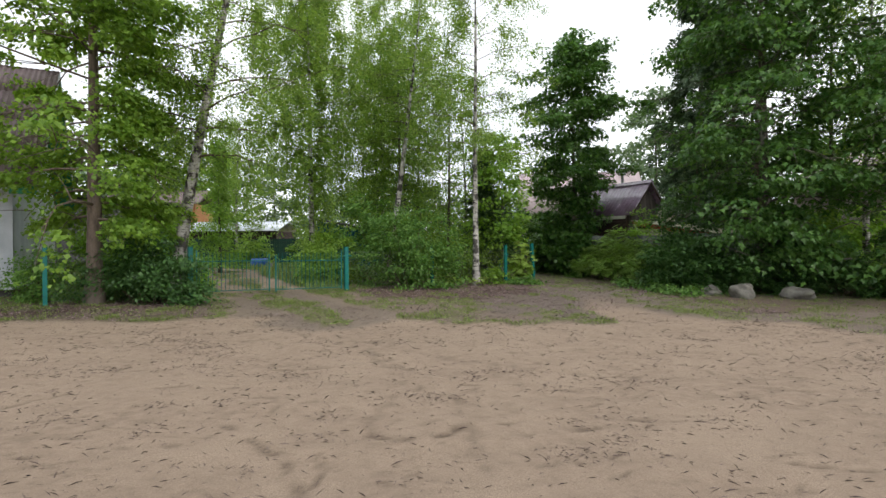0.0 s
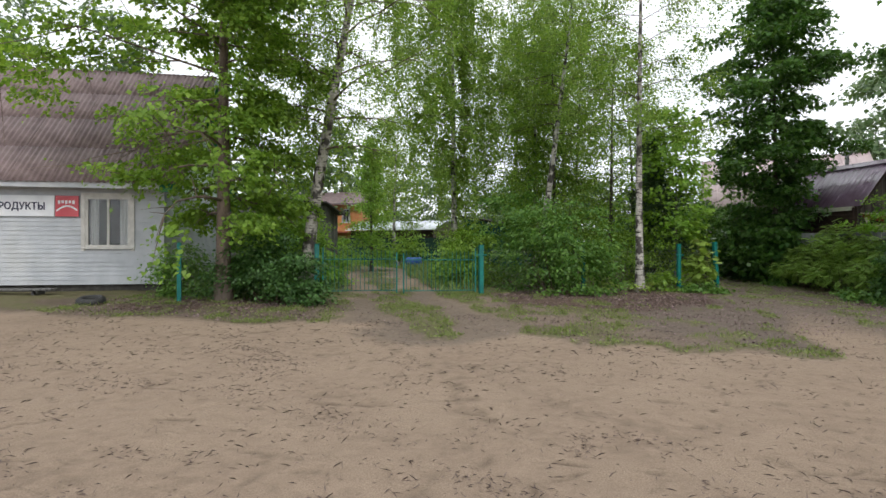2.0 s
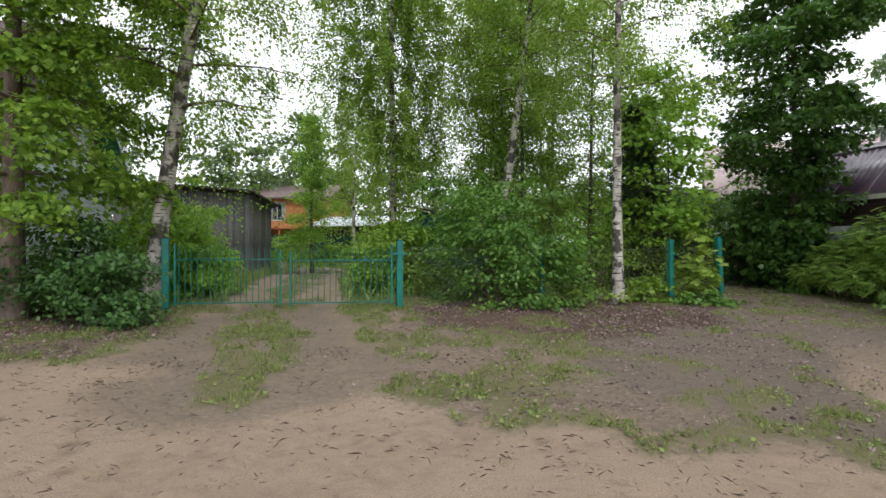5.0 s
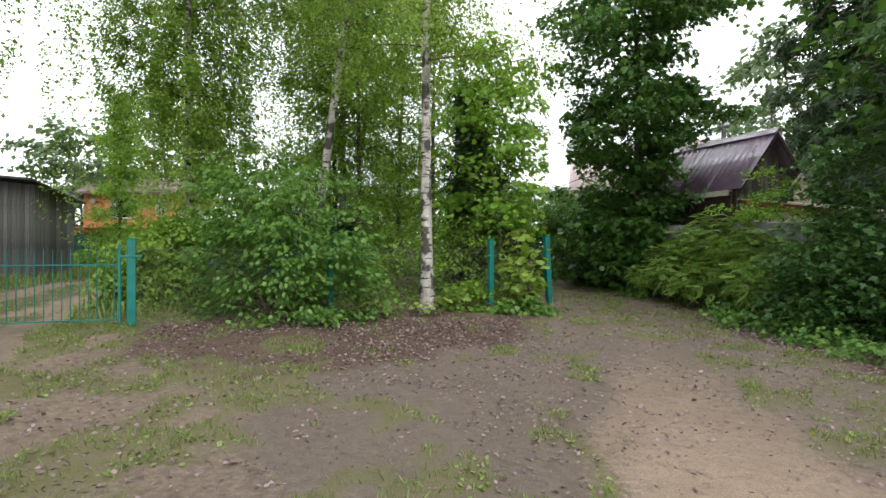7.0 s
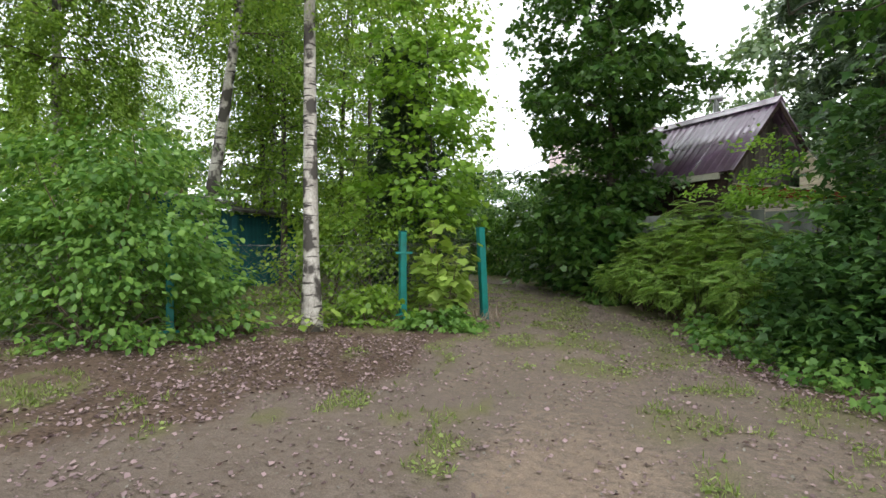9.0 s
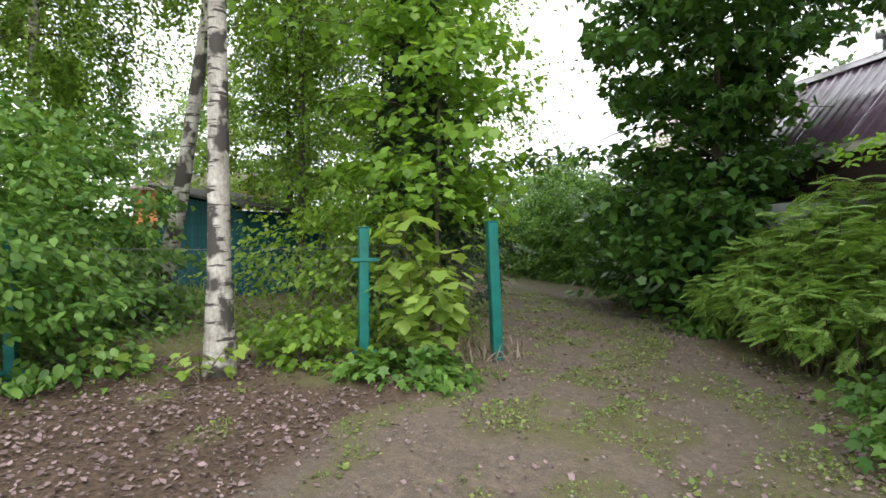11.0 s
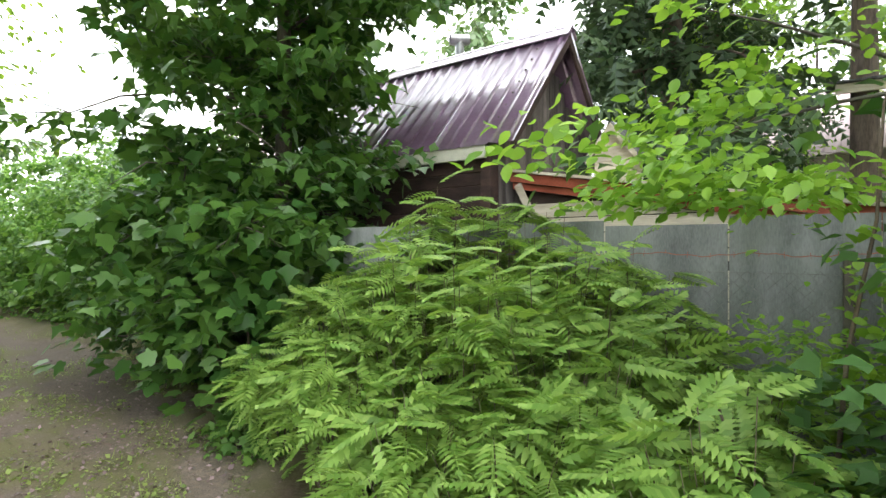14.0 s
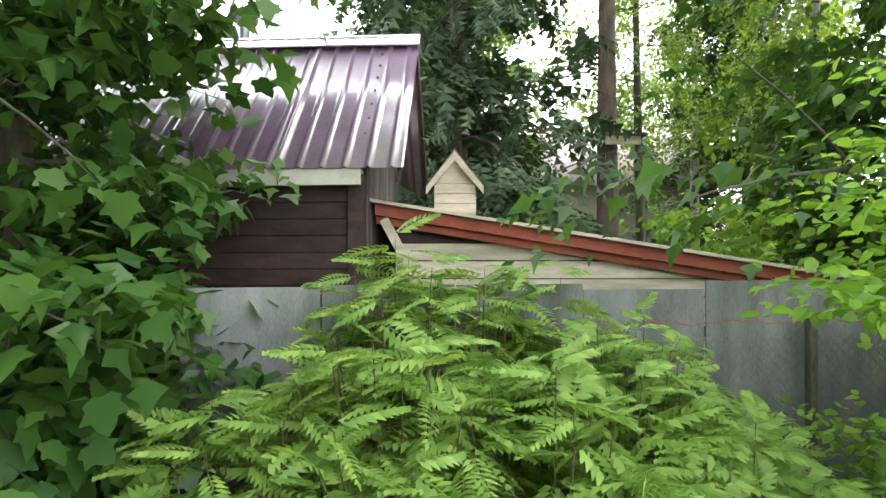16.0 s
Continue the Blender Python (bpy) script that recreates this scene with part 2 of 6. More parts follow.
def part(name, bm, mat, parent=None, label=""):
    bmesh.ops.recalc_face_normals(bm, faces=bm.faces)
    me = bpy.data.meshes.new(name)
    bm.to_mesh(me)
    bm.free()
    return put(name, me, mat, parent, label)


def mesh_np(name, V, F):
    """A mesh from an array of points and an array of faces with equal corner counts."""
    V, F = np.asarray(V, dtype=np.float32), np.asarray(F, dtype=np.int32)
    me = bpy.data.meshes.new(name)
    n, k = F.shape
    me.vertices.add(len(V))
    me.vertices.foreach_set("co", V.ravel())
    me.loops.add(n * k)
    me.loops.foreach_set("vertex_index", F.ravel())
    me.polygons.add(n)
    me.polygons.foreach_set("loop_start", np.arange(0, n * k, k, dtype=np.int32))
    me.polygons.foreach_set("loop_total", np.full(n, k, dtype=np.int32))
    me.update(calc_edges=True)
    return me


def smooth(me):
    me.polygons.foreach_set("use_smooth", np.ones(len(me.polygons), dtype=bool))
    return me


def box(bm, lo, hi, bevel=0.0, m=None):
    """A box between two corners, its edges chamfered where bevel is given."""
    lo, hi = Vector(lo), Vector(hi)
    r = bmesh.ops.create_cube(bm, size=1.0)
    vs = r["verts"]
    for v in vs:
        v.co = Vector([lo[i] + (v.co[i] + 0.5) * (hi[i] - lo[i]) for i in range(3)])
    if bevel:
        es = list({e for v in vs for e in v.link_edges})
        made = bmesh.ops.bevel(bm, geom=es, offset=bevel, segments=1, affect="EDGES")
        vs = list({v for f in made["faces"] for v in f.verts} | {v for v in vs if v.is_valid})
    if m is not None:
        bmesh.ops.transform(bm, matrix=m, verts=vs)
    return bm


def one_box(name, lo, hi, mat, parent, bevel=0.0, label="", m=None):
    return part(name, box(bmesh.new(), lo, hi, bevel, m), mat, parent, label)


def prism(bm, poly, axis, a, b):
    """Extrudes a polygon given in two coordinates along the third (axis 0, 1 or 2) from a to b."""
    def at(p, w):
        c = list(p)
        c.insert(axis, w)
        return bm.verts.new(c)
    lo, hi = [at(p, a) for p in poly], [at(p, b) for p in poly]
    bm.faces.new(lo[::-1])
    bm.faces.new(hi)
    for i in range(len(poly)):
        j = (i + 1) % len(poly)
        bm.faces.new((lo[i], lo[j], hi[j], hi[i]))
    return bm


def tubes(paths, sides=7):
    """Points and quads of tapered tubes; each path is (points, radii)."""
    V, F, base = [], [], 0
    ang = np.linspace(0, 2 * np.pi, sides, endpoint=False)
    for pts, rad in paths:
        pts, rad = np.asarray(pts, float), np.asarray(rad, float)
        d = np.gradient(pts, axis=0)
        d /= np.linalg.norm(d, axis=1)[:, None] + 1e-9
        ref = np.where(np.abs(d[:, 2:3]) > 0.9, np.array([[1.0, 0, 0]]), np.array([[0, 0, 1.0]]))
        u = np.cross(d, ref)
        u /= np.linalg.norm(u, axis=1)[:, None] + 1e-9
        w = np.cross(d, u)
        ring = pts[:, None] + rad[:, None, None] * (np.cos(ang)[None, :, None] * u[:, None] + np.sin(ang)[None, :, None] * w[:, None])
        V.append(ring.reshape(-1, 3))
        n = len(pts)
        i, j = np.meshgrid(np.arange(n - 1), np.arange(sides), indexing="ij")
        k = (j + 1) % sides
        F.append((np.stack([i * sides + j, i * sides + k, (i + 1) * sides + k, (i + 1) * sides + j], -1) + base).reshape(-1, 4))
        base += n * sides
    return np.concatenate(V), np.concatenate(F)


def tube_part(name, paths, mat, parent, sides=7, label=""):
    return put(name, smooth(mesh_np(name, *tubes(paths, sides))), mat, parent, label)


# leaf shapes: stem at the origin, tip along y, face up; points and triangles
def leaf_simple(w=0.62):
    return np.array([(0, 0, 0), (w / 2, 0.42, 0.06), (0, 1, -0.08), (-w / 2, 0.42, 0.06)]), np.array([(0, 1, 2), (0, 2, 3)])


def leaf_oval(w=0.66):
    return (np.array([(0, 0, 0), (w * 0.4, 0.2, 0.04), (w * 0.5, 0.5, 0.07), (w * 0.3, 0.8, 0.0), (0, 1, -0.12), (-w * 0.3, 0.8, 0.0), (-w * 0.5, 0.5, 0.07), (-w * 0.4, 0.2, 0.04), (0, 0.5, -0.01)]),
            np.array([(8, 0, 1), (8, 1, 2), (8, 2, 3), (8, 3, 4), (8, 4, 5), (8, 5, 6), (8, 6, 7), (8, 7, 0)]))


def leaf_maple():
    half = [(0.0, 0.0), (0.22, -0.06), (0.46, 0.1), (0.4, 0.25), (0.6, 0.56), (0.42, 0.56), (0.3, 0.6), (0.22, 0.78), (0.0, 1.0)]
    ring = half + [(-x, y) for x, y in half[-2:0:-1]]
    P = [(x, y, 0.09 * abs(x) - 0.12 * (x * x + (y - 0.4) ** 2)) for x, y in ring] + [(0, 0.36, 0.0)]
    n = len(ring)
    return np.array(P), np.array([(n, (i + 1) % n, i) for i in range(n)])


def leaf_lobed():
    P = [(0, 0, 0), (0.42, 0.16, 0.0), (0.3, 0.36, 0.05), (0.5, 0.62, -0.02), (0.2, 0.62, 0.03), (0, 1, -0.1), (-0.2, 0.62, 0.03), (-0.5, 0.62, -0.02), (-0.3, 0.36, 0.05), (-0.42, 0.16, 0.0)]
    return np.array(P), np.array([(0, 1, 2), (2, 3, 4), (0, 2, 4), (0, 4, 5), (0, 5, 6), (0, 6, 8), (6, 7, 8), (0, 8, 9)])


def leaf_star():
    """A broad three-lobed leaf of four triangles."""
    return np.array([(0, 0, 0), (0.5, 0.3, 0.03), (0.22, 0.5, 0.05), (0, 1, -0.1), (-0.22, 0.5, 0.05), (-0.5, 0.3, 0.03)]), np.array([(0, 1, 2), (0, 2, 3), (0, 3, 4), (0, 4, 5)])


def leaf_pinnate(pairs=9):
    """A feather-shaped leaf: a thin stalk with toothed leaflets in pairs, drooping towards the tip."""
    V, F = [], []
    def z(y):
        return 0.05 - 0.28 * y * y
    for i in range(6):
        y = i / 5
        V += [(-0.006, y, z(y)), (0.006, y, z(y))]
        if i:
            b = len(V) - 4
            F += [(b, b + 1, b + 3), (b, b + 3, b + 2)]
    for i in range(pairs):
        y = 0.16 + 0.8 * i / (pairs - 1)
        ln = 0.31 * math.sin(math.pi * (0.25 + 0.68 * i / (pairs - 1))) + 0.02
        for s in (-1, 1):
            b = len(V)
            f = 0.35 + 0.4 * i / pairs
            V += [(0, y - 0.025, z(y)), (s * ln * 0.45, y - 0.055 + ln * 0.4 * f * 0.6, z(y) + 0.008), (s * ln * 1.05, y + ln * f, z(y) - 0.06), (s * ln * 0.45, y + 0.07 + ln * 0.4 * f, z(y) + 0.008)]
            F += [(b, b + 1, b + 3), (b + 1, b + 2, b + 3)] if s > 0 else [(b, b + 3, b + 1), (b + 1, b + 3, b + 2)]
    b = len(V)
    V += [(0, 0.95, z(0.95)), (0.05, 1.02, z(1)), (0, 1.16, z(1.12)), (-0.05, 1.02, z(1))]
    F += [(b, b + 1, b + 2), (b, b + 2, b + 3)]
    return np.array(V), np.array(F)


def spray():
    """A flat needle spray of a conifer: a tapering fringe on both sides of a twig."""
    V, F = [], []
    for i in range(4):
        y = i / 4
        w = 0.28 * (1 - y) + 0.08
        for s in (-1, 1):
            b = len(V)
            V += [(0, y, 0), (s * w, y + 0.24, -0.05 - 0.1 * w), (0, y + 0.24, 0)]
            F += [(b, b + 1, b + 2)] if s > 0 else [(b, b + 2, b + 1)]
    return np.array(V), np.array(F)


def blade():
    return np.array([(-0.04, 0, 0), (0.04, 0, 0), (0.03, 0.55, -0.06), (-0.03, 0.55, -0.06), (0, 1, -0.3)]), np.array([(0, 1, 2), (0, 2, 3), (3, 2, 4)])


def frames_of(rng, n, droop=-0.5, spread=0.4, az=None, roll=0.5):
    """Turns for n leaves: forward tilted down by droop, face upward."""
    a = rng.uniform(0, 2 * np.pi, n) if az is None else az + rng.normal(0, 0.7, n)
    d = rng.normal(droop, spread, n)
    f = np.stack([np.cos(a) * np.cos(d), np.sin(a) * np.cos(d), np.sin(d)], -1)
    s = np.stack([np.sin(a), -np.cos(a), np.zeros(n)], -1)
    u = np.cross(s, f)
    t = rng.normal(0, roll, n)[:, None]
    return np.stack([s * np.cos(t) + u * np.sin(t), f, u * np.cos(t) - s * np.sin(t)], -1)


def scatter(name, shape, P, R, S, mat, parent=None, label="", kind=""):
    """One mesh of many leaves: the shape at places P with turns R and sizes S."""
    T, F = shape
    V = np.einsum("nij,kj->nki", R, T) * np.asarray(S)[:, None, None] + np.asarray(P)[:, None, :]
    k = len(T)
    FF = F[None] + (np.arange(len(P)) * k)[:, None, None]
    return put(name, mesh_np(name, V.reshape(-1, 3), FF.reshape(-1, 3)), mat, parent, label, kind)


def ground_z(x, y):
    """Height of the ground: the yard is a shallow dip, the land rises a little behind the fence line."""
    n = -0.62 * x + 0.78 * y
    return np.interp(n, [-60, 0, 3, 8, 12, 16, 20, 26, 200], [-0.1, -0.2, -0.22, -0.17, -0.04, 0.09, 0.24, 0.3, 0.3])


def gz(x, y):
    return float(ground_z(x, y))


def umbrella(rng, n, which, r):
    """Offsets of n leaves over the tops of leaf masses of about radius r, thick above and thin below; which: the mass of each leaf."""
    size = r * (0.65 + 0.7 * np.random.default_rng(len(which)).uniform(0, 1, which.max() + 1))[which]
    a, q = rng.uniform(0, 2 * np.pi, n), np.sqrt(rng.uniform(0, 1, n))
    up = 0.62 * np.sqrt(1 - q * q * 0.98) - 0.3 - np.where(rng.uniform(0, 1, n) < 0.3, rng.uniform(0, 0.5, n), 0)
    return np.stack([np.cos(a) * q, np.sin(a) * q, up], -1) * size[:, None] + rng.normal(0, 0.035, (n, 3))


def tree(name, at, height, radius, leaf, leafmat, bark, count, size, crown_from=0.3, crown_r=2.5, label="", category="tree", lean=(0, 0), limbs=26, rise=0.5,
         droop=-0.6, weep=0.0, clump=0.28, clumps=None, shape="round", seed=1, keep=None, wob=0.12, bias=(0, 0), near=True, fill=None, bend=1.3, dome=0.0):
    """A tree: tapered trunk, limbs with twigs, and a crown of separate leaves in clumps with gaps. lean: shift of the top."""
    rng = np.random.default_rng(seed)
    x, y = at
    z = gz(x, y) - 0.05
    e = thing(name, label, category, (x, y, z))
    u = np.linspace(0, 1, 14)
    ph = rng.uniform(0, 6.3, 2)
    trunk = np.stack([lean[0] * u ** bend + wob * np.sin(3.5 * u + ph[0]) * u, lean[1] * u ** bend + wob * np.sin(4.1 * u + ph[1]) * u, u * height], -1)
    tr = radius * (1 - 0.93 * u ** 0.9) * (1 + 0.35 * np.exp(-u * 38))
    tube_part("trunk", [(trunk, tr)], bark, e, 12)
    def on(f):
        return np.array([np.interp(f, u, trunk[:, i]) for i in range(3)])
    paths, cc = [], []
    for i in range(limbs):
        f = crown_from + (0.98 - crown_from) * ((i + rng.uniform(0, 0.9)) / limbs)
        g = (f - crown_from) / (1 - crown_from)
        prof = {"round": math.sqrt(max(0.04, 1 - (2 * g - 0.85) ** 2 * 0.8)), "cone": 1.05 - g, "tall": 0.35 + 0.75 * math.sin(math.pi * min(1, g * 0.85 + 0.12))}[shape]
        ln = crown_r * prof * rng.uniform(0.65, 1.1)
        a = i * 2.4 + rng.uniform(-0.5, 0.5)
        ln *= max(0.35, 1 + bias[0] * math.cos(a) + bias[1] * math.sin(a))
        first = len(paths)
        s = np.linspace(0, 1, 6)[:, None]
        d = np.array([math.cos(a), math.sin(a), 0])
        up = rise * (0.5 + g) * rng.uniform(0.6, 1.3)
        p = on(f) + d * ln * s + np.array([0, 0, 1]) * ln * (up * s - (0.35 + 0.3 * (shape == "cone")) * s * s) + rng.normal(0, 0.05, (6, 3)) * s * ln * 0.6
        if keep and not keep(p[-1:] + np.array([x, y, z]))[0]:
            p = on(f) + (p - on(f)) * 0.5
            ln *= 0.5
        r0 = max(0.008, np.interp(f, u, tr) * 0.28)
        paths.append((p, np.linspace(r0, 0.004, 6)))
        cc += list(p[2:])
        for k in range(5):
            b = p[rng.integers(1, 6)]
            dv = d * rng.uniform(0.1, 0.8) + rng.normal(0, 0.6, 3) * np.array([1, 1, 0.55])
            q = b + dv * ln * 0.42 * np.linspace(0, 1, 4)[:, None] - np.array([0, 0, 0.08 * ln]) * (np.linspace(0, 1, 4)[:, None] ** 2)
            paths.append((q, np.linspace(r0 * 0.4, 0.003, 4)))
            cc += list(q[1:])
        if near:
            tube_part("limb", paths[first:], bark if bark is not M_BIRCH else M_TWIG, e, 5)
    if not near:
        tagged(tube_part("branchwork", paths, bark if bark is not M_BIRCH else M_TWIG, e, 3), kind="stuff")
    cc = np.array(cc)
    if clumps and clumps < len(cc):
        cc = cc[rng.choice(len(cc), clumps, replace=False)]
    if weep:
        drop = rng.uniform(0, 1, len(cc)) ** 1.4 * weep
        c = rng.integers(0, len(cc), count)
        P = cc[c] + rng.normal(0, clump * 0.45, (count, 3)) - np.outer(rng.uniform(0, 1, count) * drop[c], [0, 0, 1])
    else:
        w = rng.gamma(1.6, 1.0, len(cc))
        c = rng.choice(len(cc), count, p=w / w.sum())
        P = cc[c] + (umbrella(rng, count, c, dome) if dome else rng.normal(0, clump, (count, 3)) * np.array([1, 1, 0.45]))
    if fill:
        c = rng.integers(0, len(cc), fill[1])
        Q = cc[c] + (umbrella(rng, fill[1], c, dome * 0.95) if dome else rng.normal(0, clump, (fill[1], 3)) * np.array([1, 1, 0.5]))
        Q = Q[Q[:, 2] > fill[3]]
        if keep:
            Q = Q[keep(Q + np.array([x, y, z]))]
        scatter("inner_crown", fill[0], Q, frames_of(rng, len(Q), droop, 0.45), fill[2] * rng.uniform(0.6, 1.25, len(Q)), leafmat, e)
    P = P[P[:, 2] > 0.25]
    if keep:
        P = P[keep(P + np.array([x, y, z]))]
    out = np.arctan2(P[:, 1] - np.interp(P[:, 2], trunk[:, 2], trunk[:, 1]), P[:, 0] - np.interp(P[:, 2], trunk[:, 2], trunk[:, 0]))
    scatter("crown", leaf, P, frames_of(rng, len(P), droop, 0.45, out), size * rng.uniform(0.6, 1.25, len(P)), leafmat, e)
    return e


def bush(name, at, size3, leaf, leafmat, count, size, label, category="bush", seed=1, clumps=110, clump=0.17, stems=9, droop=-0.45, floor=0.02, keep=None, rz=0.0, bark=None):
    """A bush: stems from the ground to uneven clumps of leaves filling a rough dome."""
    rng = np.random.default_rng(seed)
    x, y = at
    count, size = int(count * 0.82), size * 1.08
    e = thing(name, label, category, (x, y, gz(x, y) - 0.03), rz)
    v = rng.normal(0, 1, (clumps, 3))
    v /= np.linalg.norm(v, axis=1)[:, None]
    v[:, 2] = np.abs(v[:, 2])
    r = rng.uniform(0.25, 1.0, clumps) ** 0.45
    lump = 1 + 0.22 * np.sin(v[:, 0] * 5 + seed) * np.cos(v[:, 1] * 4 - seed) + rng.normal(0, 0.07, clumps)
    C = v * (r * lump)[:, None] * np.array(size3)
    C[:, 2] = np.maximum(C[:, 2], floor + 0.08)
    paths = []
    for i in range(stems):
        c = C[rng.integers(0, clumps)]
        b = np.array([c[0] * 0.25, c[1] * 0.25, 0.0])
        s = np.linspace(0, 1, 6)[:, None]
        p = b + (c - b) * s + np.array([0, 0, 0.25]) * size3[2] * s * (1 - s) + rng.normal(0, 0.02, (6, 3))
        paths.append((p, np.linspace(0.016, 0.004, 6)))
    for p in paths:
        tube_part("stem", [p], bark or M_TWIG, e, 5)
    w = rng.gamma(3.0, 1.0, clumps)
    c = rng.choice(clumps, count, p=w / w.sum())
    P = C[c] + rng.normal(0, clump, (count, 3)) * np.array([1.1, 1.1, 0.45])
    P = P[P[:, 2] > floor]
    if keep:
        P = P[keep(P + np.array([x, y, 0]))]
    out = np.arctan2(P[:, 1], P[:, 0])
    scatter("foliage", leaf, P, frames_of(rng, len(P), droop, 0.4, out), size * rng.uniform(0.6, 1.25, len(P)), leafmat, e)
    return e


# ---- the ground: one sheet, sand yard, dirt drive and lane, grass and leaf litter ----
def vnoise(x, y, scale, seed):
    g = np.random.default_rng(seed).uniform(-1, 1, (64, 64))
    x, y = np.asarray(x) / scale + 500, np.asarray(y) / scale + 500
    i, j = np.floor(x).astype(int), np.floor(y).astype(int)
    u, v = x - i, y - j
    u, v = u * u * (3 - 2 * u), v * v * (3 - 2 * v)
    a, b, c, d = g[i % 64, j % 64], g[(i + 1) % 64, j % 64], g[i % 64, (j + 1) % 64], g[(i + 1) % 64, (j + 1) % 64]
    return a * (1 - u) * (1 - v) + b * u * (1 - v) + c * (1 - u) * v + d * u * v


def within(poly, x, y):
    r = np.zeros(np.shape(x), bool)
    for (x0, y0), (x1, y1) in zip(poly, poly[1:] + poly[:1]):
        r ^= ((y0 > y) != (y1 > y)) & (x < (x1 - x0) * (y - y0) / (y1 - y0 + 1e-9) + x0)
    return r


def near_line(pts, x, y):
    best = np.full(np.shape(x), 1e9)
    for (x0, y0), (x1, y1) in zip(pts, pts[1:]):
        dx, dy = x1 - x0, y1 - y0
        s = np.clip(((x - x0) * dx + (y - y0) * dy) / (dx * dx + dy * dy), 0, 1)
        best = np.minimum(best, np.hypot(x - x0 - s * dx, y - y0 - s * dy))
    return best


YARD = [(-60, -60), (60, -60), (60, -8), (14, 5.5), (9.2, 9.8), (7.4, 13.4), (8.0, 17.6), (7.0, 20.3), (7.1, 22.4), (6.5, 24.1), (5.4, 25.7), (4.6, 26.5), (3.6, 23.6), (4.1, 20.2),
        (3.9, 17.5), (4.5, 15.0), (3.6, 12.2), (2.4, 11.7), (1.0, 11.9), (-0.5, 12.4), (-2.0, 13.4), (-2.6, 12.6), (-4.2, 11.6), (-6.7, 11.2), (-8.5, 10.7), (-11, 10.2), (-15, 10.0), (-22, 6), (-60, -10)]
LANE = [(5.2, 17), (5.2, 20.5), (4.9, 23.5), (4.0, 26.5), (2.2, 29.8), (-1.5, 34.5), (-7.5, 41), (-14, 50), (-22, 62)]
DRIVE = [(-1.8, 11.8), (-3.4, 14.2), (-4.9, 16.6), (-6.8, 19.6), (-9.2, 23.5), (-11, 28.5), (-14, 31)]
GRASS_A = [(-0.9, 12.5), (0.9, 11.8), (1.7, 12.0), (2.4, 13.2), (1.8, 14.6), (1.6, 15.6), (-0.3, 17.3), (-2.8, 17.6), (-2.0, 15.2)]
GREY = [(1.8, 13.6), (3.4, 12.6), (4.5, 14.6), (4.4, 17.6), (3.6, 19.8), (2.0, 17.6), (1.6, 15.8)]
LITTER = [(-2.9, 18.0), (-1.0, 15.8), (0.8, 15.3), (2.0, 16.6), (3.3, 18.6), (3.7, 20.6), (3.6, 22.6), (1.8, 22.2), (-0.5, 20.4)]
LITTER_B = [(-10, 11.6), (-6.6, 12.6), (-5.6, 14.0), (-6.8, 15.4), (-9.8, 13.4)]
FORE = [(2.2, 11.5), (4.2, 12.2), (4.5, 14.6), (3.4, 14.2), (1.2, 13.0)]


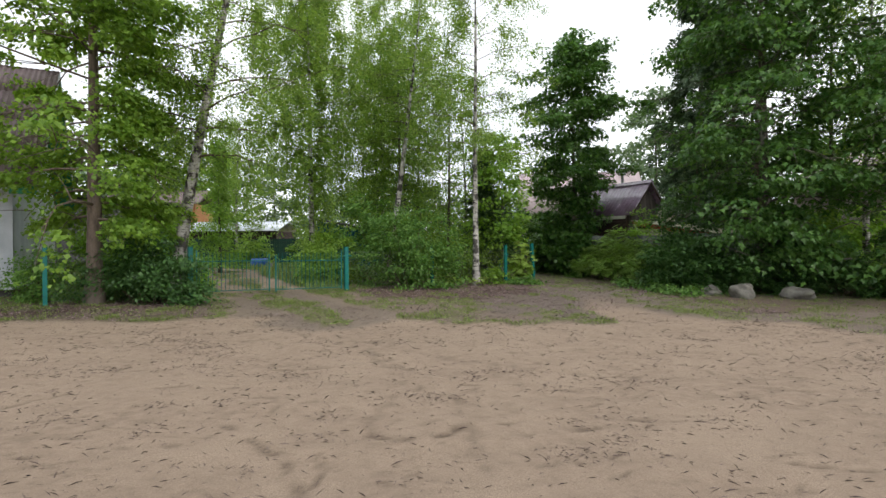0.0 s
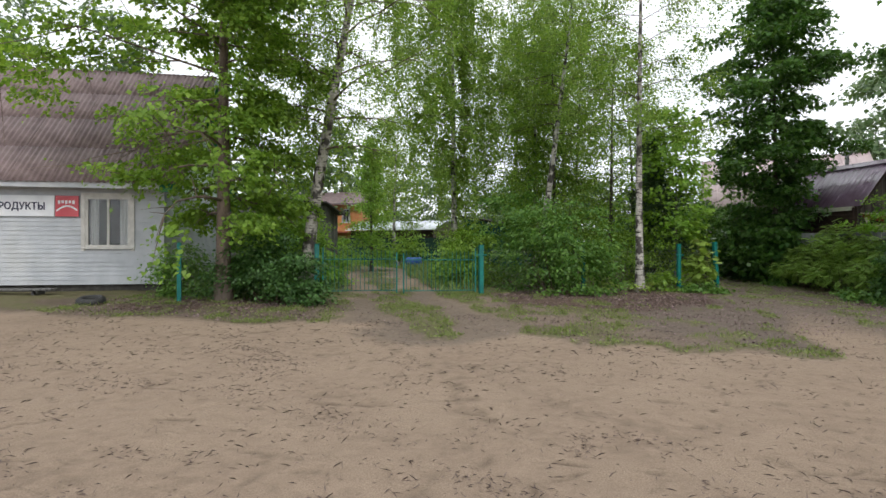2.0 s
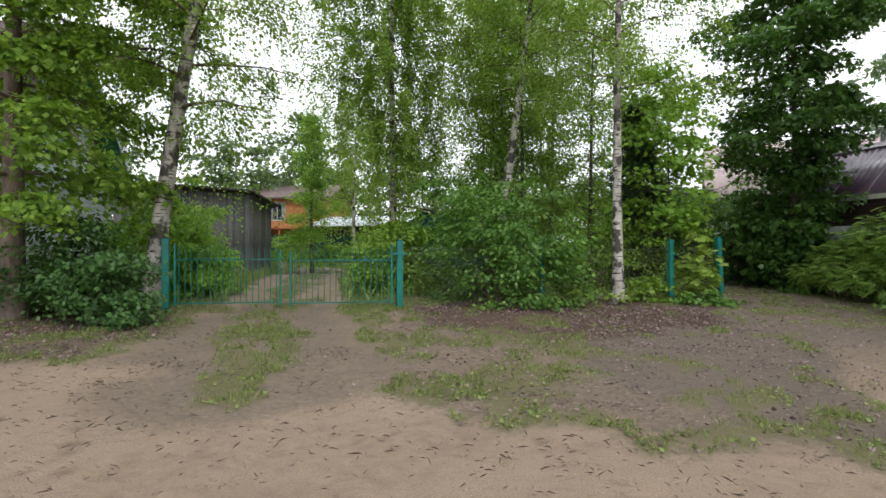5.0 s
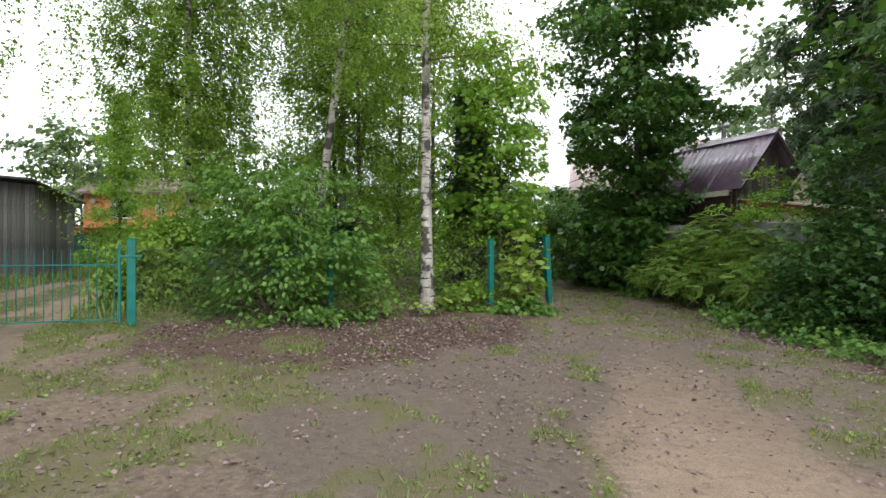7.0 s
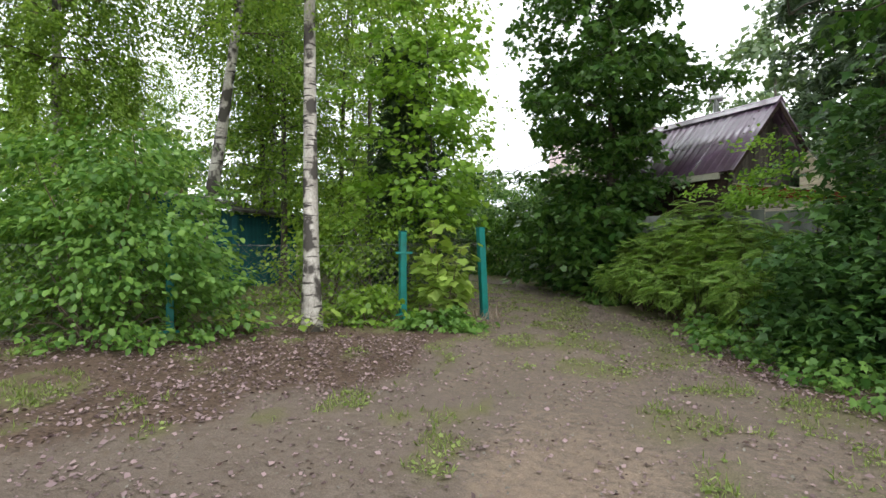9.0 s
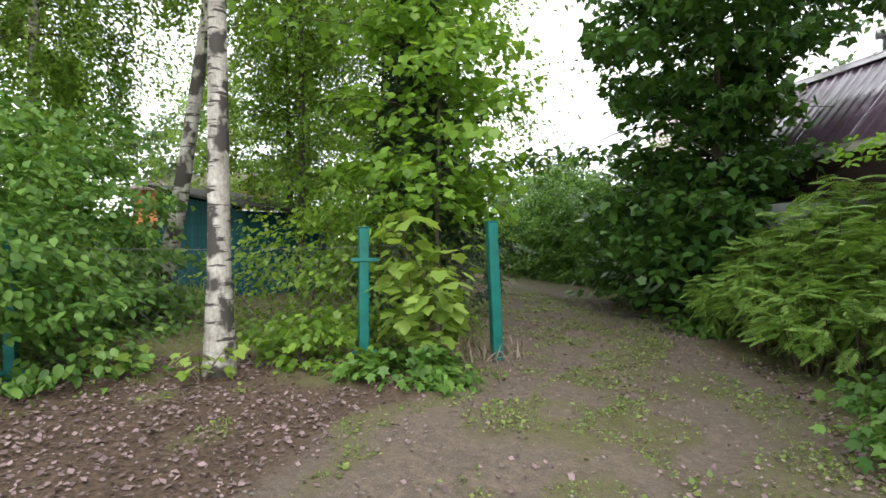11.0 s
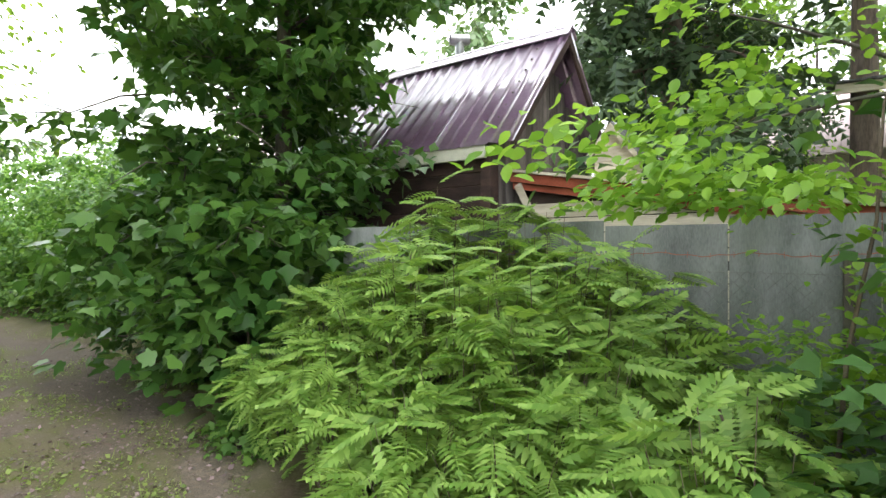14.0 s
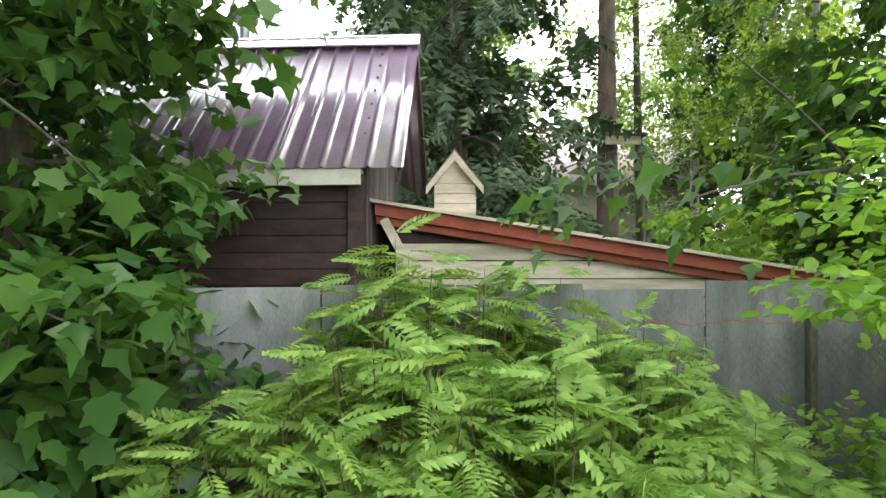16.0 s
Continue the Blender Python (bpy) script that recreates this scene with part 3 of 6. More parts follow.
def cover(x, y):
    """Shares of grass, leaf litter and grey dirt over the plain sand."""
    x, y = np.asarray(x, float), np.asarray(y, float)
    wx, wy = x + 0.45 * vnoise(x, y, 0.8, 1) + 0.18 * vnoise(x, y, 0.25, 2), y + 0.45 * vnoise(x, y, 0.8, 3) + 0.18 * vnoise(x, y, 0.25, 4)
    patch = vnoise(x, y, 0.55, 5) + 0.7 * vnoise(x, y, 0.2, 6)
    sand = within(YARD, wx, wy)
    lane = near_line(LANE, wx, wy)
    drive = near_line(DRIVE, wx, wy)
    grass = np.where(sand, 0.0, 1.0)
    dirt = np.zeros_like(grass)
    litter = np.zeros_like(grass)
    lan = (lane < 1.45) & (wy > 19)
    grass = np.where(lan, np.where((lane < 0.42) & (patch > -0.5), 0.7, np.where((patch > 0.45) | (lane > 1.15), 0.5, 0.0)), grass)
    dirt = np.where(lan, 0.75, dirt)
    dirt = np.where(sand & (wy > 11), np.clip((wy - 12.5) / 9, 0, 0.62), dirt)
    verge = sand & (wy > 12.5) & (wx > 5.9)
    grass = np.where(verge & (patch > 0.15), 0.55, grass)
    dirt = np.where(verge & (patch > -0.25), 0.7, dirt)
    drv = drive < 1.35
    grass = np.where(drv, np.where((drive < 0.42) & (patch > -0.5), 0.8, 0.0), grass)
    dirt = np.where(drv, np.where(-0.62 * x + 0.78 * y > 16.8, 0.05, 0.5), dirt)
    for poly, g, d, l in ((GRASS_A, 0.76, 0.45, 0.2), (FORE, 0.4, 0.5, 0.2), (GREY, 0.35, 1.0, 0.15), (LITTER, 0.25, 0.75, 0.72), (LITTER_B, 0.3, 0.6, 0.75)):
        inn = within(poly, wx, wy) & ~drv
        grass = np.where(inn, np.where(patch > 0.9 - 1.5 * g, 0.75, 0.0), grass)
        dirt = np.where(inn, d, dirt)
        litter = np.where(inn, l, litter)
    side = (~sand) & (wx > 5.5) & (wy < 21)
    grass = np.where(side, np.where(patch > 0.1, 0.6, 0.05), grass)
    dirt = np.where(side, 0.6, dirt)
    litter = np.where(side & (wy > 14), 0.45, litter)
    edge = (~sand) & within([(-13, 9.5), (-4.3, 11), (-4.8, 15), (-8, 15), (-13, 12.5)], wx, wy) & ~drv
    grass = np.where(edge & (litter < 0.5), np.where(patch > 0.0, 0.8, 0.08), grass)
    dirt = np.where(edge, 0.65, dirt)
    litter = np.where(edge & (litter < 0.5), 0.4, litter)
    rim = (wx > 6.2) & (wx < 9) & (wy > 16) & (near_line([(8.3, 17.5), (7.3, 20.3), (7.2, 22.4), (6.6, 24.3), (5.5, 26), (4.6, 28.5)], x, y) < 0.5)
    litter = np.where(rim, 0.8, litter)
    return grass, litter, dirt


def axis_two(lo, a, b, hi, fine, step, far):
    """Grid lines: fine between a and b, coarser to lo and hi, then out to the horizon."""
    out = np.cumsum(np.geomspace(step * 1.5, far * 0.28, 26))
    return np.concatenate([(lo - out)[::-1], np.arange(lo, a, step), np.arange(a, b, fine), np.arange(b, hi, step), hi + out])


gx, gy = axis_two(-12.0, -4.5, 6.0, 11.5, 0.055, 0.12, 900), axis_two(1.5, 2.6, 8.0, 31.0, 0.055, 0.12, 900)
X, Y = np.meshgrid(gx, gy)
cg, cl, cd = cover(X, Y)
for k in range(16):
    cd = (2 * cd + np.roll(cd, 1, 0) + np.roll(cd, -1, 0) + np.roll(cd, 1, 1) + np.roll(cd, -1, 1)) / 6
    if k < 7:
        cl = (2 * cl + np.roll(cl, 1, 0) + np.roll(cl, -1, 0) + np.roll(cl, 1, 1) + np.roll(cl, -1, 1)) / 6
    if k < 2:
        cg = (2 * cg + np.roll(cg, 1, 0) + np.roll(cg, -1, 0) + np.roll(cg, 1, 1) + np.roll(cg, -1, 1)) / 6
# wheel and heel marks scuffed into the sand
marks = np.zeros_like(X)
mr = random.Random(3)
strokes = [([(0.15, 5.28), (0.25, 4.96), (0.49, 4.83), (0.99, 4.96), (1.05, 5.15)], 0.05, 1.0), ([(-1.4, 5.31), (-0.81, 4.81), (-0.34, 4.31), (-0.01, 3.74)], 0.045, 0.9),
           ([(-2.28, 10.47), (-0.85, 9.23), (-0.17, 8.34), (0.35, 7.43)], 0.06, 0.8), ([(0.96, 6.22), (1.14, 5.07), (1.26, 4.17)], 0.07, 0.6),
           ([(-2.0, 11.5), (-0.3, 8.3), (0.35, 6.9), (0.2, 5.2)], 0.07, 0.4), ([(-0.6, 9.6), (1.2, 7.9), (3.2, 7.2), (6.0, 7.0)], 0.06, 0.4)]
for k in range(330):
    x0, y0, a0 = mr.uniform(-8, 9), mr.uniform(2.4, 12.5), mr.gauss(0.15, 0.5)
    ln, bend = mr.uniform(0.15, 1.1), mr.uniform(-0.9, 0.9)
    strokes.append(([(x0 + ln * f * math.cos(a0 + bend * f), y0 + ln * f * math.sin(a0 + bend * f)) for f in (0, 0.35, 0.7, 1.0)], mr.uniform(0.016, 0.03), mr.uniform(0.35, 0.9)))
for pts, wd, amt in strokes:
    xs, ys = [p[0] for p in pts], [p[1] for p in pts]
    ja, jb = np.searchsorted(gx, (min(xs) - 0.3, max(xs) + 0.3))
    ia, ib = np.searchsorted(gy, (min(ys) - 0.3, max(ys) + 0.3))
    sx, sy = X[ia:ib, ja:jb], Y[ia:ib, ja:jb]
    d = near_line(pts, sx + 0.03 * vnoise(sx, sy, 0.12, 51), sy + 0.03 * vnoise(sx, sy, 0.12, 52))
    marks[ia:ib, ja:jb] = np.maximum(marks[ia:ib, ja:jb], amt * np.exp(-(d / wd) ** 2) * np.clip(0.6 + vnoise(sx, sy, 0.15, 53), 0, 1))
rough = -0.022 * marks + 0.014 * vnoise(X, Y, 0.35, 11) + 0.02 * vnoise(X, Y, 1.3, 12) + 0.006 * vnoise(X, Y, 0.14, 13)
lane_d, drive_d = near_line(LANE, X, Y), near_line(DRIVE, X, Y)
ruts = -0.035 * np.exp(-((lane_d - 0.75) / 0.25) ** 2) * (Y > 18) - 0.03 * np.exp(-((drive_d - 0.75) / 0.25) ** 2)
Z = ground_z(X, Y) + np.where((np.abs(X) < 40) & (Y < 60), rough + ruts + 0.02 * cg, 0)
nx, ny = len(gx), len(gy)
i, j = np.meshgrid(np.arange(ny - 1), np.arange(nx - 1), indexing="ij")
quads = np.stack([i * nx + j, i * nx + j + 1, (i + 1) * nx + j + 1, (i + 1) * nx + j], -1).reshape(-1, 4)
ground_mesh = smooth(mesh_np("ground", np.stack([X, Y, Z], -1).reshape(-1, 3), quads))
att = ground_mesh.color_attributes.new("cover", "FLOAT_COLOR", "POINT")
att.data.foreach_set("color", np.stack([cg, cl, cd, marks], -1).astype(np.float32).ravel())


def ground_material():
    m = bpy.data.materials.new("yard_ground")
    m.use_nodes = True
    nt = m.node_tree
    b = nt.nodes["Principled BSDF"]
    co = nt.nodes.new("ShaderNodeTexCoord")
    def noise_of(scale, detail=5, stretch=(1, 1, 1), rot=0.0):
        mp = nt.nodes.new("ShaderNodeMapping")
        mp.inputs["Scale"].default_value, mp.inputs["Rotation"].default_value = stretch, (0, 0, rot)
        n = nt.nodes.new("ShaderNodeTexNoise")
        n.inputs["Scale"].default_value, n.inputs["Detail"].default_value, n.inputs["Roughness"].default_value = scale, detail, 0.68
        nt.links.new(co.outputs["Object"], mp.inputs["Vector"])
        nt.links.new(mp.outputs["Vector"], n.inputs["Vector"])
        return n.outputs["Fac"]
    def ramp(src, a, c, lo, hi):
        r = nt.nodes.new("ShaderNodeValToRGB")
        r.color_ramp.elements[0].position, r.color_ramp.elements[1].position = lo, hi
        r.color_ramp.elements[0].color, r.color_ramp.elements[1].color = (*a, 1), (*c, 1)
        nt.links.new(src, r.inputs["Fac"])
        return r.outputs["Color"]
    def mix(f, a, c):
        x = nt.nodes.new("ShaderNodeMixRGB")
        nt.links.new(f, x.inputs[0])
        nt.links.new(a, x.inputs[1])
        nt.links.new(c, x.inputs[2])
        return x.outputs["Color"]
    fine, mid, big = noise_of(90, 4), noise_of(7, 6), noise_of(0.7, 5)
    sand = mix(ramp(big, (0, 0, 0), (1, 1, 1), 0.35, 0.7), ramp(fine, (0.17, 0.128, 0.095), (0.4, 0.308, 0.23), 0.3, 0.7), ramp(mid, (0.18, 0.134, 0.1), (0.315, 0.24, 0.18), 0.35, 0.7))
    streak = ramp(noise_of(2.3, 9, (1, 2.6, 1), 0.25), (0, 0, 0), (0.6, 0.6, 0.6), 0.6, 0.74)
    crumbs = ramp(fine, (0.055, 0.041, 0.031), (0.18, 0.132, 0.097), 0.3, 0.7)
    sand = mix(streak, sand, crumbs)
    mk = nt.nodes.new("ShaderNodeAttribute")
    mk.attribute_name = "cover"
    sand = mix(mk.outputs["Alpha"], sand, crumbs)
    dirt = mix(ramp(mid, (0, 0, 0), (1, 1, 1), 0.3, 0.7), ramp(fine, (0.1, 0.08, 0.066), (0.2, 0.165, 0.14), 0.3, 0.7), ramp(fine, (0.07, 0.058, 0.048), (0.155, 0.13, 0.112), 0.3, 0.7))
    lit = ramp(noise_of(28, 5), (0.034, 0.022, 0.017), (0.16, 0.11, 0.081), 0.35, 0.68)
    gra = mix(ramp(mid, (0, 0, 0), (1, 1, 1), 0.4, 0.65), ramp(fine, (0.07, 0.075, 0.03), (0.15, 0.155, 0.06), 0.3, 0.7), ramp(fine, (0.1, 0.085, 0.06), (0.2, 0.17, 0.11), 0.3, 0.7))
    at = nt.nodes.new("ShaderNodeAttribute")
    at.attribute_name = "cover"
    se = nt.nodes.new("ShaderNodeSeparateColor")
    nt.links.new(at.outputs["Color"], se.inputs["Color"])
    def ragged(src):
        a = nt.nodes.new("ShaderNodeMath")
        a.operation = "MULTIPLY_ADD"
        a.inputs[1].default_value = 0.9
        nt.links.new(src, a.inputs[0])
        s = nt.nodes.new("ShaderNodeMath")
        s.operation = "ADD"
        s.inputs[1].default_value = -0.48
        nt.links.new(noise_of(14, 5), a.inputs[2])
        nt.links.new(a.outputs[0], s.inputs[0])
        return ramp(s.outputs[0], (0, 0, 0), (0.9, 0.9, 0.9), 0.12, 0.62)
    col = mix(ragged(se.outputs["Blue"]), sand, dirt)
    col = mix(ragged(se.outputs["Green"]), col, lit)
    col = mix(ragged(se.outputs["Red"]), col, gra)
    nt.links.new(col, b.inputs["Base Color"])
    b.inputs["Roughness"].default_value, b.inputs["Specular IOR Level"].default_value = 0.95, 0.15
    h = nt.nodes.new("ShaderNodeMath")
    h.operation = "MULTIPLY_ADD"
    h.inputs[1].default_value = 0.35
    nt.links.new(fine, h.inputs[0])
    nt.links.new(mid, h.inputs[2])
    bu = nt.nodes.new("ShaderNodeBump")
    bu.inputs["Strength"].default_value, bu.inputs["Distance"].default_value = 0.9, 0.04
    nt.links.new(h.outputs[0], bu.inputs["Height"])
    nt.links.new(bu.outputs["Normal"], b.inputs["Normal"])
    return m


put("ground", ground_mesh, ground_material())
tagged(bpy.data.objects["ground"], "trodden sandy yard with grass patches, leaf litter and a dirt lane", "ground", "", "structure")


def tufts(name, n, area, height, seed, label, mat=None, test=None, shape=None, category="grass", droop=1.15):
    """Grass blades or leaves over an area where the cover asks for them."""
    rng = np.random.default_rng(seed)
    x, y = rng.uniform(area[0], area[2], n), rng.uniform(area[1], area[3], n)
    ok = test(x, y, rng)
    x, y = x[ok], y[ok]
    P = np.stack([x, y, ground_z(x, y) + 0.012], -1)
    ob = scatter(name, shape or blade(), P, frames_of(rng, len(x), droop, 0.3), height * rng.uniform(0.5, 1.4, len(x)), mat or L_GRASS)
    return tagged(ob, label, category, "", "stuff")


def grassy(x, y, rng):
    g = cover(x, y)[0]
    return rng.uniform(0, 1, len(x)) < g * np.clip(0.55 + 0.9 * vnoise(x, y, 0.3, 21), 0.05, 1)


tufts("grass", 190000, (-11, 8.5, 14, 19), 0.07, 31, "short patchy green grass on the trodden earth", test=grassy, shape=leaf_simple(0.11))
tufts("grass", 80000, (-14, 18, 10, 32), 0.065, 32, "green grass along the lane and behind the fence", test=grassy)
tufts("knotgrass", 150000, (-11, 10, 9, 28), 0.042, 36, "low knotgrass leaves in patches on the trodden earth", test=grassy, shape=leaf_simple(0.8), category="weeds", droop=0.25)
tufts("tall_grass", 26000, (-26, 17, -3, 37), 0.34, 33, "tall green grass in the yard behind the gate", test=lambda x, y, r: (near_line(DRIVE, x, y) > 1.3) & (0.62 * x - 0.78 * y < -16.2))
tufts("leaf_litter", 120000, (-11, 10, 9, 27), 0.046, 34, "dry brown fallen leaves on the earth", L_DRY, lambda x, y, r: r.uniform(0, 1, len(x)) < cover(x, y)[1] * 0.85 + 0.03 * (y > 12), leaf_simple(0.75), "leaf litter", 0.05)
tufts("ground_debris", 190000, (-10, 2.2, 10, 14), 0.055, 35, "dark needles and bark crumbs strewn over the sand", L_CRUMB, lambda x, y, r: r.uniform(0, 1, len(x)) < 0.03 + 0.55 * np.clip(vnoise(x + 0.2 * y, y * 2.2, 0.9, 41) + 0.8 * vnoise(x, y, 0.3, 42) - 0.45, 0, 1), leaf_simple(0.11), "debris", 0.03)
tufts("twigs", 9000, (-9, 2.2, 9.5, 12.5), 0.085, 43, "thin dark twigs and dry needles lying on the sand", L_CRUMB, lambda x, y, r: r.uniform(0, 1, len(x)) < 0.25 + 0.9 * np.clip(vnoise(x + 0.2 * y, y * 2.0, 1.1, 44), 0, 1), leaf_simple(0.03), "twigs", 0.02)
tufts("pebbles", 9000, (-6, 11, 8.5, 27), 0.02, 37, "small pale pebbles and flecks on the dirt", M_ROCK, lambda x, y, r: cover(x, y)[2] > 0.3, leaf_simple(1.0), "pebbles", 0.1)
tufts("dry_grass", 900, (2.9, 21.6, 4.6, 23.6), 0.2, 38, "dry straw-coloured grass at the foot of the corner post", L_STRAW, lambda x, y, r: np.hypot(x - 3.7, y - 22.5) < 0.5, blade(), "grass", 1.15)
tufts("leaf_crumbs", 70000, (1.5, 14, 9, 29), 0.035, 39, "crumbled dry leaves over the lane", L_DRY, lambda x, y, r: r.uniform(0, 1, len(x)) < 0.12 + 0.45 * np.clip(vnoise(x, y, 0.6, 61), 0, 1), leaf_simple(0.7), "leaf litter", 0.05)
tufts("knotgrass", 110000, (2.5, 16, 8.8, 29), 0.021, 40, "low yellow-green knotgrass and moss on the lane", test=grassy, shape=leaf_simple(0.8), category="weeds", droop=0.2)


# ---- the fence of teal posts with its gate ----
def post(at, height, width=0.1, lean=(0, 0), brackets=(), label="teal-painted square steel fence post", turn=38):
    x, y = at
    e = thing("fence_post", label, "fence post", (x, y, gz(x, y) - 0.05), turn, "posts of the teal fence")
    bm = bmesh.new()
    box(bm, (-width / 2, -width / 2, 0), (width / 2, width / 2, height), 0.008)
    for v in bm.verts:
        v.co.x += lean[0] * v.co.z
        v.co.y += lean[1] * v.co.z
    part("shaft", bm, M_TEAL, e)
    one_box("cap", (lean[0] * height - width / 2 - 0.006, lean[1] * height - width / 2 - 0.006, height), (lean[0] * height + width / 2 + 0.006, lean[1] * height + width / 2 + 0.006, height + 0.012), M_TEAL, e, 0.003)
    for z in brackets:
        one_box("bracket", (-width / 2 - 0.09, -width / 2 - 0.012, z - 0.02), (width / 2 + 0.09, -width / 2 - 0.001, z + 0.02), M_TEAL, e, 0.004)
    return e


P0, GL, GR, PM, P1, P2 = (-9.22, 13.12), (-6.80, 15.53), (-2.78, 17.87), (-0.06, 19.58), (2.70, 21.45), (3.9, 22.38)
post(P0, 1.5)
post(GL, 1.48, 0.13)
post(GR, 1.48, 0.13, brackets=(1.2,))
post(PM, 1.52, 0.1, brackets=(0.14, 1.2))
post(P1, 1.54, 0.105, brackets=(0.22, 1.2))
post(P2, 1.62, 0.115, lean=(-0.035, 0.03))
post((2.65, 23.9), 1.4, 0.08)
post((1.4, 26.6), 1.45, 0.09)


def gate_leaf(a, b, label):
    """A gate leaf between two ground places: square tube frame, two rails and thin bars with open tops."""
    d = Vector((b[0] - a[0], b[1] - a[1]))
    w = d.length
    e = thing("gate_leaf", label, "gate", (a[0], a[1], gz(*a)), math.degrees(math.atan2(d.y, d.x)), "leaves of the drive gate")
    one_box("hinge_stile", (0.02, -0.02, 0.08), (0.06, 0.02, 1.34), M_TEAL, e, 0.004)
    one_box("lock_stile", (w - 0.06, -0.02, 0.06), (w - 0.02, 0.02, 1.2), M_TEAL, e, 0.004)
    one_box("bottom_rail", (0.06, -0.015, 0.12), (w - 0.06, 0.012, 0.142), M_TEAL, e, 0.003)
    one_box("top_rail", (0.06, -0.015, 1.0), (w - 0.06, 0.012, 1.022), M_TEAL, e, 0.003)
    n = int(w / 0.115)
    bars = None
    for i in range(1, n):
        x = w * i / n
        if bars is None:
            bars = mesh_np("bar", *tubes([([(0, 0, 0.14), (0, 0, 0.7), (0, 0, 1.26)], [0.0085, 0.0085, 0.007])], 5))
            bars.materials.append(M_TEAL)
        o = new("bar", bars)
        o.parent = e
        o.location = (x, -0.018, 0.0)
    return e


mid_l, mid_r = (-4.86, 16.66), (-4.76, 16.72)
gate_leaf((GL[0] + 0.1, GL[1] + 0.08), mid_l, "closed gate leaf of teal-painted thin steel bars")
gate_leaf((GR[0] - 0.1, GR[1] - 0.08), mid_r, "closed gate leaf of teal-painted thin steel bars")
lock = thing("padlock_chain", "dark steel chain and padlock on the gate", "padlock", (-4.81, 16.66, gz(-4.81, 16.66)))
tube_part("chain", [([(-0.09, -0.05, 0.98), (0, -0.07, 0.92), (0.09, -0.04, 0.98)], [0.012] * 3)], M_WIRE, lock, 6)
one_box("padlock", (-0.03, -0.09, 0.84), (0.03, -0.06, 0.92), M_WIRE, lock, 0.008)


def mesh_fence(a, b, h, step=0.13, name="wire_mesh_fence", z0=0.08, label="thin wire mesh stretched between teal posts"):
    """Diamond mesh of thin wires between two places, with straight wires along it."""
    d = Vector((b[0] - a[0], b[1] - a[1]))
    w = d.length
    e = thing(name, label, "fence", (a[0], a[1], (gz(*a) + gz(*b)) / 2), math.degrees(math.atan2(d.y, d.x)))
    paths = []
    for s in (-1, 1):
        k = -h if s > 0 else 0.0
        while k < w + (h if s < 0 else 0):
            x0, x1 = (k, k + h) if s > 0 else (k, k - h)
            za, zb = z0, z0 + h
            lo, hi = max(0, min(x0, x1)), min(w, max(x0, x1))
            if hi - lo > 0.02:
                f = lambda x: za + (x - x0) / (x1 - x0) * (zb - za)
                paths.append(([(lo, 0, f(lo)), (hi, 0, f(hi))], [0.0018, 0.0018]))
            k += step
    put("mesh", mesh_np("mesh", *tubes(paths, 3)), M_WIRE, e)
    for z in (z0 + 0.02, z0 + h):
        tube_part("wire", [([(0, 0.004, z), (w / 2, 0.004, z - 0.025), (w, 0.004, z)], [0.0022] * 3)], M_WIRE, e, 4)
    return e


for a, b in ((P0, GL), (GR, PM), (PM, P1), (P1, (2.65, 23.9)), (P2, (2.65, 23.9)), ((2.65, 23.9), (1.4, 26.6))):
    mesh_fence(a, b, 1.2)


# ---- windows ----
def window(parent, x, z, w, h, y, mat, curtain=True, mullion=0.5, sill=True, out=-1):
    """A window set in a wall that faces -y: frame, panes, mullion, sill, and a near-black panel painted as the unlit
    room behind.
    """
    e = new("window")
    e.parent = parent
    e.location = (x, y, z)
    t = 0.07
    bm = bmesh.new()
    for lo, hi in (((0, -0.04, 0), (w, 0.03, t)), ((0, -0.04, h - t), (w, 0.03, h)), ((0, -0.04, t), (t, 0.03, h - t)), ((w - t, -0.04, t), (w, 0.03, h - t)),
                   ((w * mullion - 0.03, -0.035, t), (w * mullion + 0.03, 0.025, h - t))):
        box(bm, lo, hi)
    part("window_frame", bm, mat, e)
    for lo, hi in ((t, w * mullion - 0.03), (w * mullion + 0.03, w - t)):
        one_box("pane", (lo, 0.0, t), (hi, 0.005, h - t), M_GLASS, e)
    one_box("backing", (0.02, 0.2, 0.02), (w - 0.02, 0.21, h - 0.02), M_DARKIN, e)
    if curtain:
        V = [(t + (w - 2 * t) * k / 40, 0.1 + 0.02 * math.sin(k * 1.9), zz) for zz in (t, h - t) for k in range(41)]
        F = [(k, k + 1, k + 42, k + 41) for k in list(range(0, 9)) + list(range(30, 40))]
        put("curtain", mesh_np("curtain", V, F), M_CURTAIN, e)
    if sill:
        one_box("window_sill", (-0.06, -0.1, -0.05), (w + 0.06, 0.0, -0.005), mat, e, 0.006)
    return e


def wall_with_holes(bm, x0, x1, z0, z1, y0, y1, holes):
    """A wall along x with rectangular openings through it; holes are (x, z, w, h) that do not overlap in x."""
    x = x0
    for hx, hz, hw, hh in sorted(holes):
        box(bm, (x, y0, z0), (hx, y1, z1))
        box(bm, (hx, y0, z0), (hx + hw, y1, hz))
        box(bm, (hx, y0, hz + hh), (hx + hw, y1, z1))
        x = hx + hw
    box(bm, (x, y0, z0), (x1, y1, z1))
    return bm


